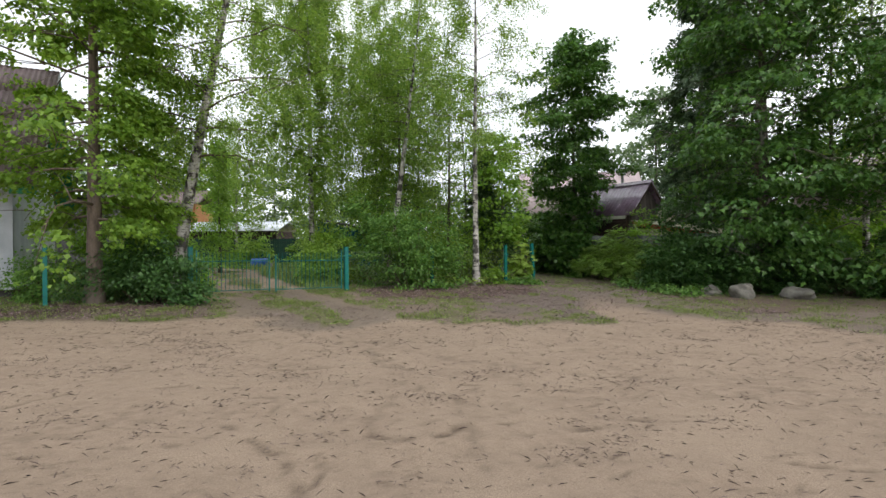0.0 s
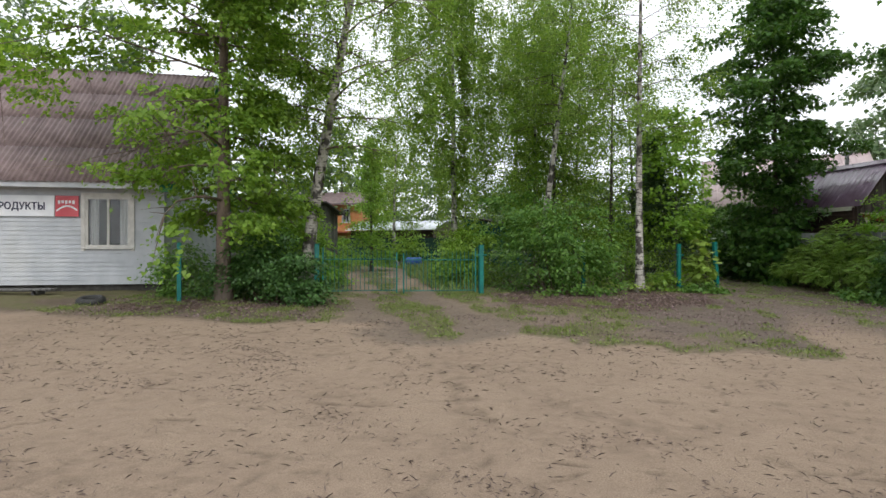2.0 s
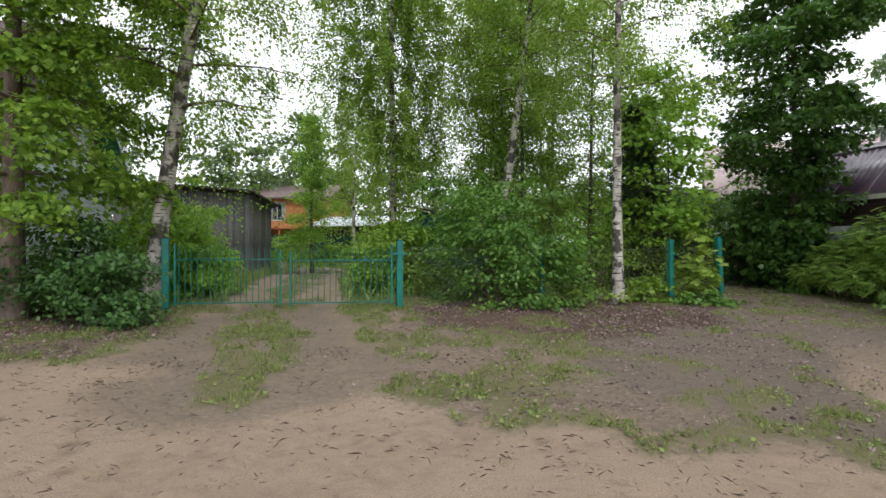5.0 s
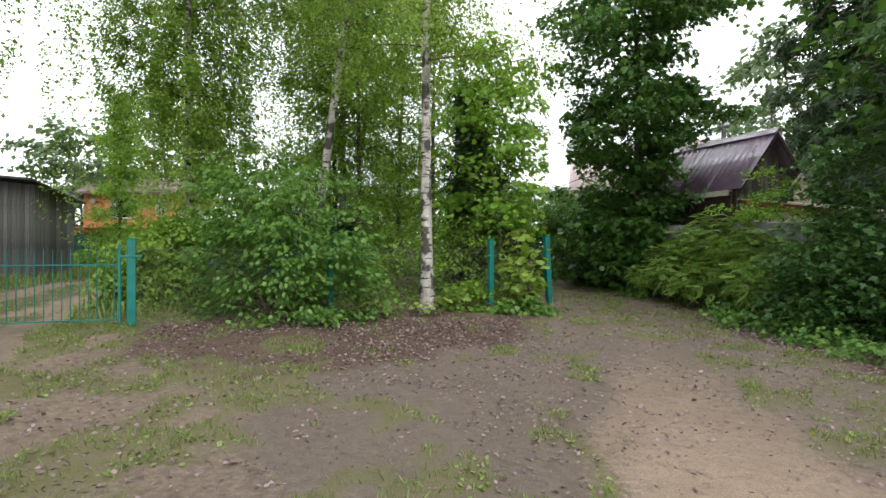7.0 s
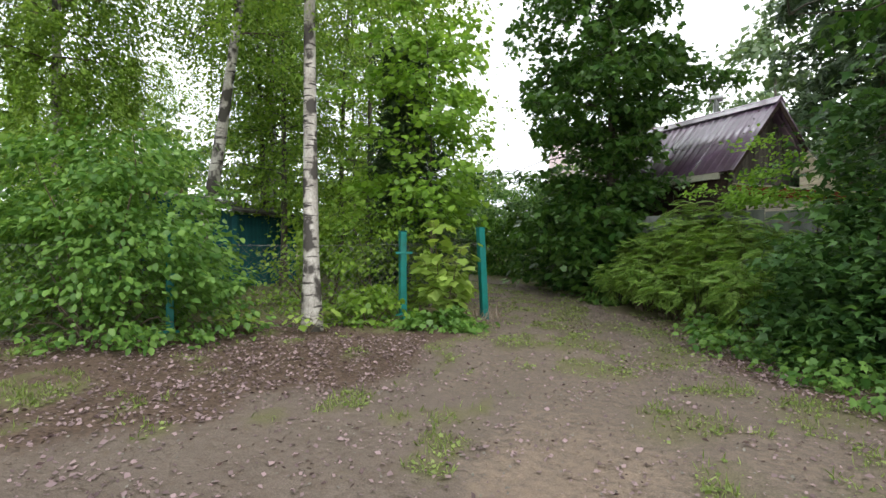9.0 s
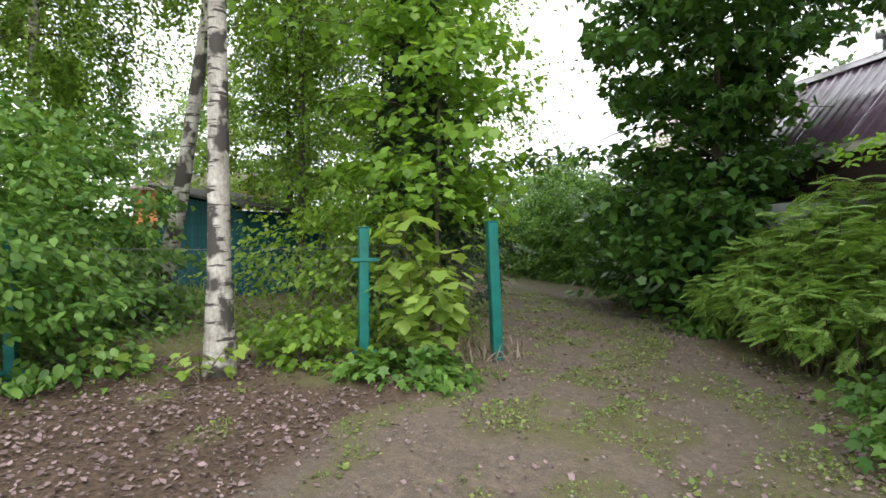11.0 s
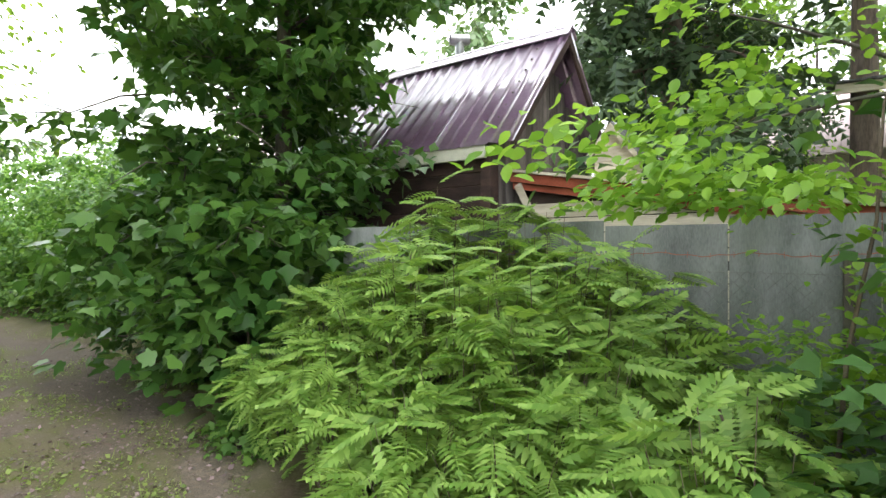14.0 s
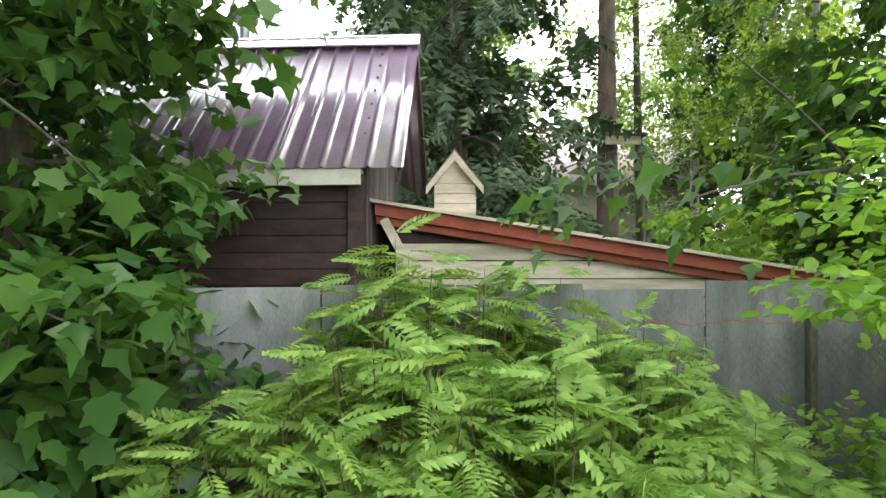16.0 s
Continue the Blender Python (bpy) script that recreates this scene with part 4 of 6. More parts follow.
def ribbed_sheet(w, ln, pitch, rib, profile="wave", thick=0.006, per=8):
    """Points and quads of a ribbed roof sheet: w across the ribs, ln down the slope."""
    n = max(2, int(w / pitch * per))
    x = np.linspace(0, w, n + 1)
    ph = (x / pitch) % 1.0
    z = rib * (0.5 + 0.5 * np.cos(2 * np.pi * ph)) if profile == "wave" else np.where(ph < 0.14, rib, 0.0)
    V = np.concatenate([np.stack([x, np.full_like(x, yy), z + off], -1) for yy in (0, ln) for off in (0, -thick)])
    k = n + 1
    a = np.arange(n)
    top = np.stack([a, a + 1, 2 * k + a + 1, 2 * k + a], -1)
    bot = np.stack([k + a + 1, k + a, 3 * k + a, 3 * k + a + 1], -1)
    e0 = np.stack([a + 1, a, k + a, k + a + 1], -1)
    e1 = np.stack([2 * k + a, 2 * k + a + 1, 3 * k + a + 1, 3 * k + a], -1)
    s0 = np.array([(0, 2 * k, 3 * k, k), (n, n + k, n + 3 * k, n + 2 * k)])
    return V, np.concatenate([top, bot, e0, e1, s0])


def roof_plane(parent, name, x0, x1, eave, ridge, mat, pitch, rib, profile, rows=1, cols=1, label=""):
    """A sloping roof of separate sheets; eave and ridge are (y, z) of the lower and upper edge."""
    dy, dz = ridge[0] - eave[0], ridge[1] - eave[1]
    ln = math.hypot(dy, dz)
    slope = math.atan2(dz, abs(dy))
    sgn = 1 if dy > 0 else -1
    w = (x1 - x0) / cols
    me = mesh_np(name, *ribbed_sheet(w + 0.02, ln / rows + 0.06, pitch, rib, profile))
    me.materials.append(mat)
    for r in range(rows):
        for c in range(cols):
            o = new(name, me)
            o.parent = parent
            rot = Matrix.Rotation(slope, 4, "X") if sgn > 0 else Matrix.Rotation(math.pi, 4, "Z") @ Matrix.Rotation(slope, 4, "X")
            f = r / rows
            o.matrix_basis = Matrix.Translation((x0 + w * c if sgn > 0 else x1 - w * c, eave[0] + dy * f, eave[1] + dz * f + 0.004 * (rows - r) + 0.002 * (c % 2))) @ rot
    return parent


# ---- the shop: long white clad house with a brown sheet roof and a mint gable ----
shop = thing("shop_house", "long white-clad village shop with a brown corrugated roof", "house", (-11.2, 14.5, 0.2), 30.0)
SW, SD = 14.5, 7.2
win_x = [(-2.05, 1.17), (-6.4, 1.17), (-10.9, 1.17)]
holes = [(x, 1.24, w, 1.42) for x, w in win_x]
part("wall", wall_with_holes(bmesh.new(), -SW, 0, 0.2, 3.0, 0.03, 0.23, holes), M_WHITE, shop)
# plinth in near-black: the shadow at the wall's foot is put into its colour
bm = bmesh.new()
box(bm, (-SW, 0.1, -0.4), (-0.05, 0.25, 0.2))
part("foundation", bm, M_FELT_SHADE, shop, "plinth under the wall, coloured dark as its shadow")
z, row = 0.2, 0
while z < 2.98:
    top = min(z + 0.125, 3.0)
    spans, x = [], -SW
    for hx, hz, hw, hh in sorted(holes):
        if top > hz - 0.01 and z < hz + hh:
            spans.append((x, hx))
            x = hx + hw
    spans.append((x, 0.0))
    for a, b in spans:
        bm = bmesh.new()
        prism(bm, [(0.028, z), (0.0, z), (0.014, top - 0.006), (0.028, top - 0.006)], 0, a, b)
        part("cladding_board", bm, M_WHITE, shop)
    z += 0.125
bm = bmesh.new()
prism(bm, [(0.0, 0.2), (SD, 0.2), (SD, 3.0), (0.0, 3.0)], 0, -0.2, 0.0)
part("end_wall", bm, M_WHITE, shop, "white-clad end wall")
bm = bmesh.new()
prism(bm, [(0.0, 3.0), (SD, 3.0), (SD / 2, 7.0)], 0, -0.2, -0.03)
part("gable", bm, M_MINT, shop, "pale mint gable wall")
for k in range(20):
    z0 = 3.0 + k * 0.195
    half = (7.0 - z0) / 4.0 * SD / 2
    bm = bmesh.new()
    prism(bm, [(-0.03, z0), (0.0, z0), (-0.015, z0 + 0.19), (-0.03, z0 + 0.19)], 1, SD / 2 - half, SD / 2 + half)
    for v in bm.verts:
        f = max(0.02, (7.0 - v.co.z) / 4.0 * SD / 2)
        v.co.y = min(max(v.co.y, SD / 2 - f), SD / 2 + f)
    part("siding_board", bm, M_MINT, shop)
gw = new("gable_window_mount")
gw.parent = shop
gw.matrix_basis = pose(0.02, SD / 2 - 0.55, 4.3, 0, 0, 90)
window(gw, 0, 0, 1.1, 1.3, 0.0, M_TRIM, True)
bm = bmesh.new()
prism(bm, [(SD / 2, 7.16), (SD / 2, 7.06), (SD + 0.5, 2.78), (SD + 0.5, 2.88)], 0, 0.0, 0.62)
prism(bm, [(SD / 2, 7.06), (SD / 2, 7.16), (-0.45, 2.88), (-0.45, 2.78)], 0, 0.0, 0.62)
part("soffit", bm, M_GREENTRIM, shop, "green-painted roof overhang")
bm = bmesh.new()
for s in (-1, 1):
    prism(bm, [(SD / 2, 7.24), (SD / 2, 7.04), (SD / 2 + s * (SD / 2 + 0.5), 2.72), (SD / 2 + s * (SD / 2 + 0.5), 2.92)], 0, 0.62, 0.65)
part("barge_board", bm, M_WHITE, shop)
for x, w in win_x:
    window(shop, x, 1.24, w, 1.42, 0.03, M_TRIM)
    bm = bmesh.new()
    for lo, hi in (((x - 0.1, -0.03, 1.14), (x, -0.002, 2.76)), ((x + w, -0.03, 1.14), (x + w + 0.1, -0.002, 2.76)), ((x, -0.03, 2.66), (x + w, -0.002, 2.76))):
        box(bm, lo, hi)
    part("window_casing", bm, M_TRIM, shop)
roof_plane(shop, "roof_sheet", -SW - 0.3, 0.62, (-0.5, 2.98), (SD / 2, 7.2), M_SLATE, 0.15, 0.04, "wave", 4, 14)
roof_plane(shop, "roof_sheet", -SW - 0.3, 0.62, (SD + 0.5, 2.98), (SD / 2, 7.2), M_SLATE, 0.15, 0.04, "wave", 4, 14)
one_box("eave_board", (-SW - 0.2, -0.46, 2.86), (0.0, -0.43, 3.02), M_WHITE, shop)
one_box("eave_soffit", (-SW - 0.2, -0.43, 2.88), (0.0, 0.0, 2.90), M_WHITE, shop)
one_box("back_wall", (-SW, SD - 0.2, 0.2), (-0.2, SD, 3.0), M_WHITE, shop)

sign = thing("shop_sign", "white shop sign with dark lettering between two red panels", "sign", (-11.2, 14.5, 0.2), 30.0)
one_box("board", (-4.55, -0.05, 2.09), (-2.81, -0.02, 2.67), M_SIGN, sign, 0.005)
for x in (-5.15, -2.79):
    pn = one_box("red_panel", (x, -0.05, 2.09), (x + 0.59, -0.02, 2.67), M_RED, sign, 0.005, "red panel with a pale swoosh")
    sw = [(x + 0.03 + 0.53 * k / 12, -0.054, 2.22 + 0.14 * math.sin(k / 12 * 3.0) + o) for o in (0, 0.05) for k in range(13)]
    put("swoosh", mesh_np("swoosh", sw, [(k, k + 1, k + 14, k + 13) for k in range(12)]), M_SIGN, pn)
    bm = bmesh.new()
    for k in range(5):
        box(bm, (x + 0.07 + k * 0.09, -0.056, 2.44 + 0.02 * (k % 2)), (x + 0.13 + k * 0.09, -0.051, 2.54))
    part("lettering_bars", bm, M_SIGN, pn)
txt = bpy.data.curves.new("lettering", "FONT")
txt.body, txt.size, txt.extrude, txt.align_x, txt.offset = "ПРОДУКТЫ", 0.27, 0.004, "CENTER", 0.006
txt.materials.append(M_INK)
lt = new("lettering", txt)
lt.parent = sign
lt.matrix_basis = pose(-3.68, -0.056, 2.28, 90, 0, 0)
me_txt = bpy.data.meshes.new_from_object(lt.evaluated_get(bpy.context.evaluated_depsgraph_get()))
bpy.data.objects.remove(lt)
lt = new("lettering", me_txt)
lt.parent = sign
lt.matrix_basis = pose(-3.7, -0.056, 2.28, 90, 0, 0) @ Matrix.Scale(0.86, 4, (1, 0, 0))
bench = thing("plank_bench", "low weathered plank on logs against the shop", "bench", (-14.4, 12.0, gz(-14.4, 12.0)), 27)
one_box("plank", (-1.5, -0.15, 0.12), (1.5, 0.15, 0.17), M_PLANK, bench, 0.01)
for x in (-1.2, 1.1):
    tube_part("log", [([(x, -0.2, 0.06), (x, 0, 0.06), (x, 0.2, 0.06)], [0.07, 0.072, 0.068])], M_PLANK, bench, 8)


def torus(R, r, n=24, m=10):
    a, b = np.meshgrid(np.linspace(0, 2 * np.pi, n, endpoint=False), np.linspace(0, 2 * np.pi, m, endpoint=False), indexing="ij")
    V = np.stack([(R + r * np.cos(b) * 0.8) * np.cos(a), (R + r * np.cos(b) * 0.8) * np.sin(a), r * np.sin(b)], -1).reshape(-1, 3)
    i, j = np.meshgrid(np.arange(n), np.arange(m), indexing="ij")
    k, l = (i + 1) % n, (j + 1) % m
    return V, np.stack([i * m + j, k * m + j, k * m + l, i * m + l], -1).reshape(-1, 4)


ty = put("tyre", smooth(mesh_np("tyre", *torus(0.24, 0.1))), M_TYRE)
ty.matrix_basis = pose(-10.75, 11.95, gz(-10.75, 11.95) + 0.06, 8, 4, 0)
tagged(ty, "old black rubber tyre lying flat by the shop", "tyre")


# ---- grey plank shed, back fence, low building and the orange house behind the yard ----
def plank_wall(parent, a, b, za, zb, base, mat, w=0.15, name="plank"):
    """Upright planks from a to b, the top running from za to zb."""
    d = Vector((b[0] - a[0], b[1] - a[1], 0))
    ln = d.length
    n = int(ln / w)
    rot = math.atan2(d.y, d.x)
    rng = random.Random(int(ln * 100))
    for i in range(n):
        f = (i + 0.5) / n
        bm = box(bmesh.new(), (0.004, -0.012 - rng.uniform(0, 0.008), 0), (ln / n - 0.004, 0.012, za + (zb - za) * f - base - rng.uniform(0, 0.03)))
        o = part(name, bm, mat, parent)
        o.matrix_basis = Matrix.Translation((a[0] + d.x * i / n, a[1] + d.y * i / n, base)) @ Matrix.Rotation(rot, 4, "Z")


shed = thing("grey_shed", "tall weathered grey plank shed with a felt roof", "shed", (0, 0, 0))
plank_wall(shed, (-19.2, 24.3), (-12.5, 25.0), 4.1, 3.46, 0.25, M_PLANK)
plank_wall(shed, (-12.5, 25.0), (-12.7, 26.4), 3.46, 3.02, 0.25, M_PLANK)
plank_wall(shed, (-12.7, 26.4), (-17, 31.0), 3.02, 3.3, 0.25, M_PLANK)
V = [(-19.6, 23.9, 4.22), (-12.2, 24.65, 3.54), (-12.25, 26.3, 3.06), (-16.8, 31.5, 3.4), (-22, 29, 4.3)]
bm = bmesh.new()
lo, hi = [bm.verts.new(v) for v in V], [bm.verts.new((a, b, c + 0.07)) for a, b, c in V]
bm.faces.new(lo[::-1])
bm.faces.new(hi)
for k in range(5):
    bm.faces.new((lo[k], lo[(k + 1) % 5], hi[(k + 1) % 5], hi[k]))
part("roof", bm, M_FELT_SHADE, shed)
one_box("floor_slab", (-20.3, 25.8, 0.1), (-14.5, 28.5, 0.3), M_PLANK, shed)

back = thing("back_fence", "dark green board fence at the end of the yard", "fence", (-32, 36.5, 0.25), 0)
for k in range(150):
    if k == 0:
        me_board = bpy.data.meshes.new("board")
        bmb = box(bmesh.new(), (0.005, -0.012, 0), (0.155, 0.012, 1.9))
        bmb.to_mesh(me_board)
        bmb.free()
        me_board.materials.append(M_BACKFENCE)
    o = new("board", me_board)
    o.parent = back
    o.location = (k * 0.16, 0.01 * math.sin(k * 2.3), 0.02 * math.sin(k * 1.7))
for z in (0.4, 1.5):
    one_box("rail", (0, 0.02, z), (24, 0.06, z + 0.08), M_BACKFENCE, back)

low = thing("low_outbuilding", "low brown outbuilding with a pale metal roof", "building", (-18.9, 38.6, 0.25), 0)
bm = bmesh.new()
wall_with_holes(bm, 0, 6.6, 0, 2.5, 0, 0.15, [(1.0, 0.9, 0.8, 0.9), (4.2, 0.9, 0.8, 0.9)])
for lo, hi in (((0, 0.15, 0), (0.15, 4, 2.5)), ((6.45, 0.15, 0), (6.6, 4, 2.5)), ((0.15, 3.85, 0), (6.45, 4, 2.5))):
    box(bm, lo, hi)
part("wall", bm, M_BROWN, low)
for x in (1.0, 4.2):
    window(low, x, 0.9, 0.8, 0.9, 0.05, M_TRIM, False)
roof_plane(low, "roof_sheet", -0.2, 6.9, (-0.5, 2.5), (2.2, 3.25), M_PALEROOF, 0.3, 0.025, "rib", 1, 6)
roof_plane(low, "roof_sheet", -0.2, 6.9, (4.5, 2.5), (2.2, 3.25), M_PALEROOF, 0.3, 0.025, "rib", 1, 6)
barrel = thing("blue_barrel", "blue plastic barrel in the grass of the yard", "barrel", (-11.4, 33.0, gz(-11.4, 33.0)))
tube_part("body", [([(0, 0, 0), (0, 0, 0.02), (0, 0, 0.3), (0, 0, 0.58), (0, 0, 0.6)], [0.42, 0.48, 0.5, 0.48, 0.4])], M_BLUE, barrel, 18)

orange = thing("orange_house", "two-storey orange wooden house with white windows", "house", (-26.4, 41.2, 0.3), 12)
orange.matrix_basis = orange.matrix_basis @ Matrix.Scale(0.8, 4)
ohol = [(2.2, 3.9, 1.7, 1.7), (5.9, 4.1, 0.9, 1.4)]
part("wall", wall_with_holes(bmesh.new(), 0, 8, 0, 6.0, 0, 0.2, ohol), M_ORANGE, orange)
for lo, hi in (((0, 0.2, 0), (0.2, 7, 6)), ((7.8, 0.2, 0), (8, 7, 6)), ((0.2, 6.8, 0), (7.8, 7, 6))):
    one_box("wall", lo, hi, M_ORANGE, orange)
for k in range(22):
    z0 = 3.2 + k * 0.127
    for x0, x1 in ((0.01, 2.14), (3.96, 5.84), (6.86, 7.99)) if 3.75 < z0 < 5.6 else ((0.01, 7.99),):
        one_box("cladding_board", (x0, -0.02, z0), (x1, -0.003, z0 + 0.115), M_ORANGE, orange)
for x, z, w, h in ohol:
    window(orange, x, z, w, h, 0.04, M_WHITE)
bm = bmesh.new()
prism(bm, [(-0.6, 5.9), (3.5, 7.4), (7.6, 5.9), (7.6, 6.05), (3.5, 7.6), (-0.6, 6.05)], 0, -0.5, 8.5)
part("roof", bm, M_SLATE, orange, "brown sheet roof")
one_box("porch_roof", (-0.4, -1.9, 3.0), (8.2, -0.03, 3.12), M_RUST, orange)
for x in (0.2, 4.0, 7.6):
    one_box("porch_post", (x, -1.8, 0), (x + 0.14, -1.66, 3.0), M_ORANGE, orange)

# ---- teal shed behind the leaning birch ----
ts = thing("teal_shed", "small blue-green board shed with a dark lean-to roof", "shed", (0, 0, 0))
plank_wall(ts, (-5.9, 26.0), (-2.8, 25.6), 2.75, 2.15, 0.28, M_TEALWOOD, 0.14)
plank_wall(ts, (-2.8, 25.6), (-2.4, 28.0), 2.15, 2.15, 0.28, M_TEALWOOD, 0.14)
plank_wall(ts, (-5.5, 28.4), (-5.9, 26.0), 2.75, 2.75, 0.28, M_TEALWOOD, 0.14)
bm = bmesh.new()
V = [(-6.2, 25.7, 2.86), (-2.45, 25.2, 2.16), (-2.05, 28.3, 2.16), (-5.8, 28.8, 2.86)]
lo, hi = [bm.verts.new(v) for v in V], [bm.verts.new((a, b, c + 0.06)) for a, b, c in V]
bm.faces.new(lo[::-1])
bm.faces.new(hi)
for k in range(4):
    bm.faces.new((lo[k], lo[(k + 1) % 4], hi[(k + 1) % 4], hi[k]))
part("roof", bm, M_FELT_SHADE, ts)

# ---- the hut with the plum-coloured metal roof; local x runs along its eave, y into it ----
UA = math.degrees(math.atan2(-0.822, 0.57))
hut = thing("wooden_hut", "dark brown wooden hut with a steep plum metal roof", "house", (8.79, 25.55, 0.1), UA)
EZ, RZ, RUN = 2.85, 4.47, 1.45
bm = bmesh.new()
for lo, hi in (((-4.1, 0.17, 0), (-0.38, 0.27, EZ)), ((-4.1, 0.27, 0), (-4.0, 2.73, EZ)), ((-4.1, 2.73, 0), (-0.38, 2.83, EZ))):
    box(bm, lo, hi)
part("wall", bm, M_BROWN, hut)
for k in range(18):
    z0 = 0.15 + k * 0.15
    one_box("board", (-4.1, 0.14, z0), (-0.5, 0.168, z0 + 0.143), M_BROWN, hut, 0.006)
one_box("corner_post", (-0.5, 0.1, 0), (-0.36, 0.28, EZ - 0.05), M_BROWN, hut, 0.01)
for k in range(16):
    y0 = 0.28 + k * 0.16
    top = EZ + 0.05 + (RZ - EZ) * (1 - abs(y0 + 0.08 - RUN) / RUN) - 0.1
    one_box("gable_board", (-0.38, y0, 0.1), (-0.355, y0 + 0.155, top), M_GREYBOARD, hut, 0.004)
one_box("fascia", (-4.3, -0.02, EZ - 0.17), (-0.36, 0.03, EZ - 0.02), M_FASCIA, hut, 0.006, "pale fascia board under the eave")
one_box("soffit", (-4.3, 0.03, EZ - 0.06), (-0.36, 0.14, EZ - 0.03), M_FASCIA, hut)
roof_plane(hut, "roof_sheet", -4.4, 0.0, (-0.04, EZ - 0.03), (RUN, RZ), M_PURPLE, 0.2, 0.028, "rib", 1, 4)
roof_plane(hut, "roof_sheet", -4.4, 0.0, (2 * RUN + 0.04, EZ - 0.03), (RUN, RZ), M_PURPLE, 0.2, 0.028, "rib", 1, 4)
bm = bmesh.new()
prism(bm, [(RUN - 0.14, RZ - 0.09), (RUN, RZ + 0.07), (RUN + 0.14, RZ - 0.09), (RUN + 0.14, RZ - 0.075), (RUN, RZ + 0.085), (RUN - 0.14, RZ - 0.075)], 0, -4.45, 0.03)
part("ridge_cap", bm, M_PURPLE, hut)
bm = bmesh.new()
prism(bm, [(RUN, RZ - 0.02), (RUN, RZ - 0.16), (2 * RUN + 0.1, EZ - 0.2), (2 * RUN + 0.1, EZ - 0.06)], 0, -0.04, -0.005)
prism(bm, [(RUN, RZ - 0.16), (RUN, RZ - 0.02), (-0.02, EZ - 0.06), (-0.02, EZ - 0.14)], 0, -0.04, -0.005)
part("barge_board", bm, M_BROWN, hut)
pipe = thing("chimney_pipe", "galvanised stove pipe with a cowl on the hut roof", "chimney", (9.3, 28.75, 4.3))
tube_part("pipe", [([(0, 0, -0.5), (0, 0, 0.4), (0, 0, 0.8), (0, 0, 0.88)], [0.075] * 4)], M_ZINC, pipe, 12)
tube_part("collar", [([(0, 0, 0.36), (0, 0, 0.42)], [0.085, 0.085])], M_ZINC, pipe, 12)
tube_part("cowl", [([(-0.16, 0.02, 0.93), (0, 0, 0.93), (0.16, -0.02, 0.95)], [0.09, 0.095, 0.09])], M_ZINC, pipe, 12)

# lean-to beside the hut
lt_ = thing("lean_to", "lean-to with pale board siding and a red oxide roof beam", "shed", (9.1, 26.05, 0.1), UA)
LZ = lambda x: 2.5 - 0.165 * x
for k in range(13):
    z0 = 0.3 + k * 0.172
    xe = min(4.6, (2.36 - z0 - 0.16) / 0.165)
    bm = bmesh.new()
    x0 = 0.1
    if xe > x0 + 0.3:
        prism(bm, [(x0, z0), (xe + 0.9, z0), (xe, z0 + 0.16), (x0, z0 + 0.16)], 1, 0.05 + 0.004 * (k % 3), 0.075 + 0.004 * (k % 3))
        part("siding_board", bm, M_SIDING, lt_)
bm = bmesh.new()
prism(bm, [(0.1, 0.2), (4.6, 0.2), (4.6, 1.6), (0.1, 2.34)], 1, 0.09, 0.16)
part("wall", bm, M_BROWN, lt_)
bm = bmesh.new()
prism(bm, [(-0.08, LZ(-0.08) - 0.06), (4.9, LZ(4.9) - 0.06), (4.9, LZ(4.9) + 0.05), (-0.08, LZ(-0.08) + 0.05)], 1, -0.08, -0.03)
part("beam", bm, M_RUST, lt_, "red oxide roof edge beam")
bm = bmesh.new()
prism(bm, [(-0.08, LZ(-0.08) - 0.14), (4.9, LZ(4.9) - 0.14), (4.9, LZ(4.9) - 0.065), (-0.08, LZ(-0.08) - 0.065)], 1, -0.02, 0.03)
part("under_beam", bm, M_RUST, lt_)
bm = bmesh.new()
prism(bm, [(-0.12, LZ(-0.12) + 0.055), (5.0, LZ(5.0) + 0.055), (5.0, LZ(5.0) + 0.085), (-0.12, LZ(-0.12) + 0.085)], 1, -0.14, 2.9)
part("roof", bm, M_SIDING, lt_, "weathered grey board roof")
bm = box(bmesh.new(), (-0.05, -0.06, -0.02), (0.78, -0.035, 0.07), 0.004, Matrix.Translation((0.0, 0.0, 2.36)) @ Matrix.Rotation(radians(62), 4, "Y"))
part("brace", bm, M_SIDING, lt_)

cote = thing("roof_cupola", "little pale plank cupola with a pitched roof on the lean-to", "cupola", (10.56, 26.3, 2.52), UA)
for k in range(4):
    one_box("board", (-0.24, -0.02, 0.02 + k * 0.12), (0.26, 0.42, 0.135 + k * 0.12), M_SIDING, cote, 0.006)
bm = bmesh.new()
prism(bm, [(-0.24, 0.5), (0.26, 0.5), (0.01, 0.78)], 1, 0.0, 0.4)
part("gable", bm, M_SIDING, cote)
bm = bmesh.new()
prism(bm, [(-0.33, 0.42), (0.01, 0.84), (0.35, 0.42), (0.35, 0.46), (0.01, 0.9), (-0.33, 0.46)], 1, -0.1, 0.5)
part("roof", bm, M_PLANK, cote)
bm = bmesh.new()
prism(bm, [(-0.33, 0.36), (0.01, 0.76), (0.35, 0.36), (0.35, 0.45), (0.01, 0.87), (-0.33, 0.45)], 1, -0.12, -0.101)
part("barge_board", bm, M_SIDING, cote)

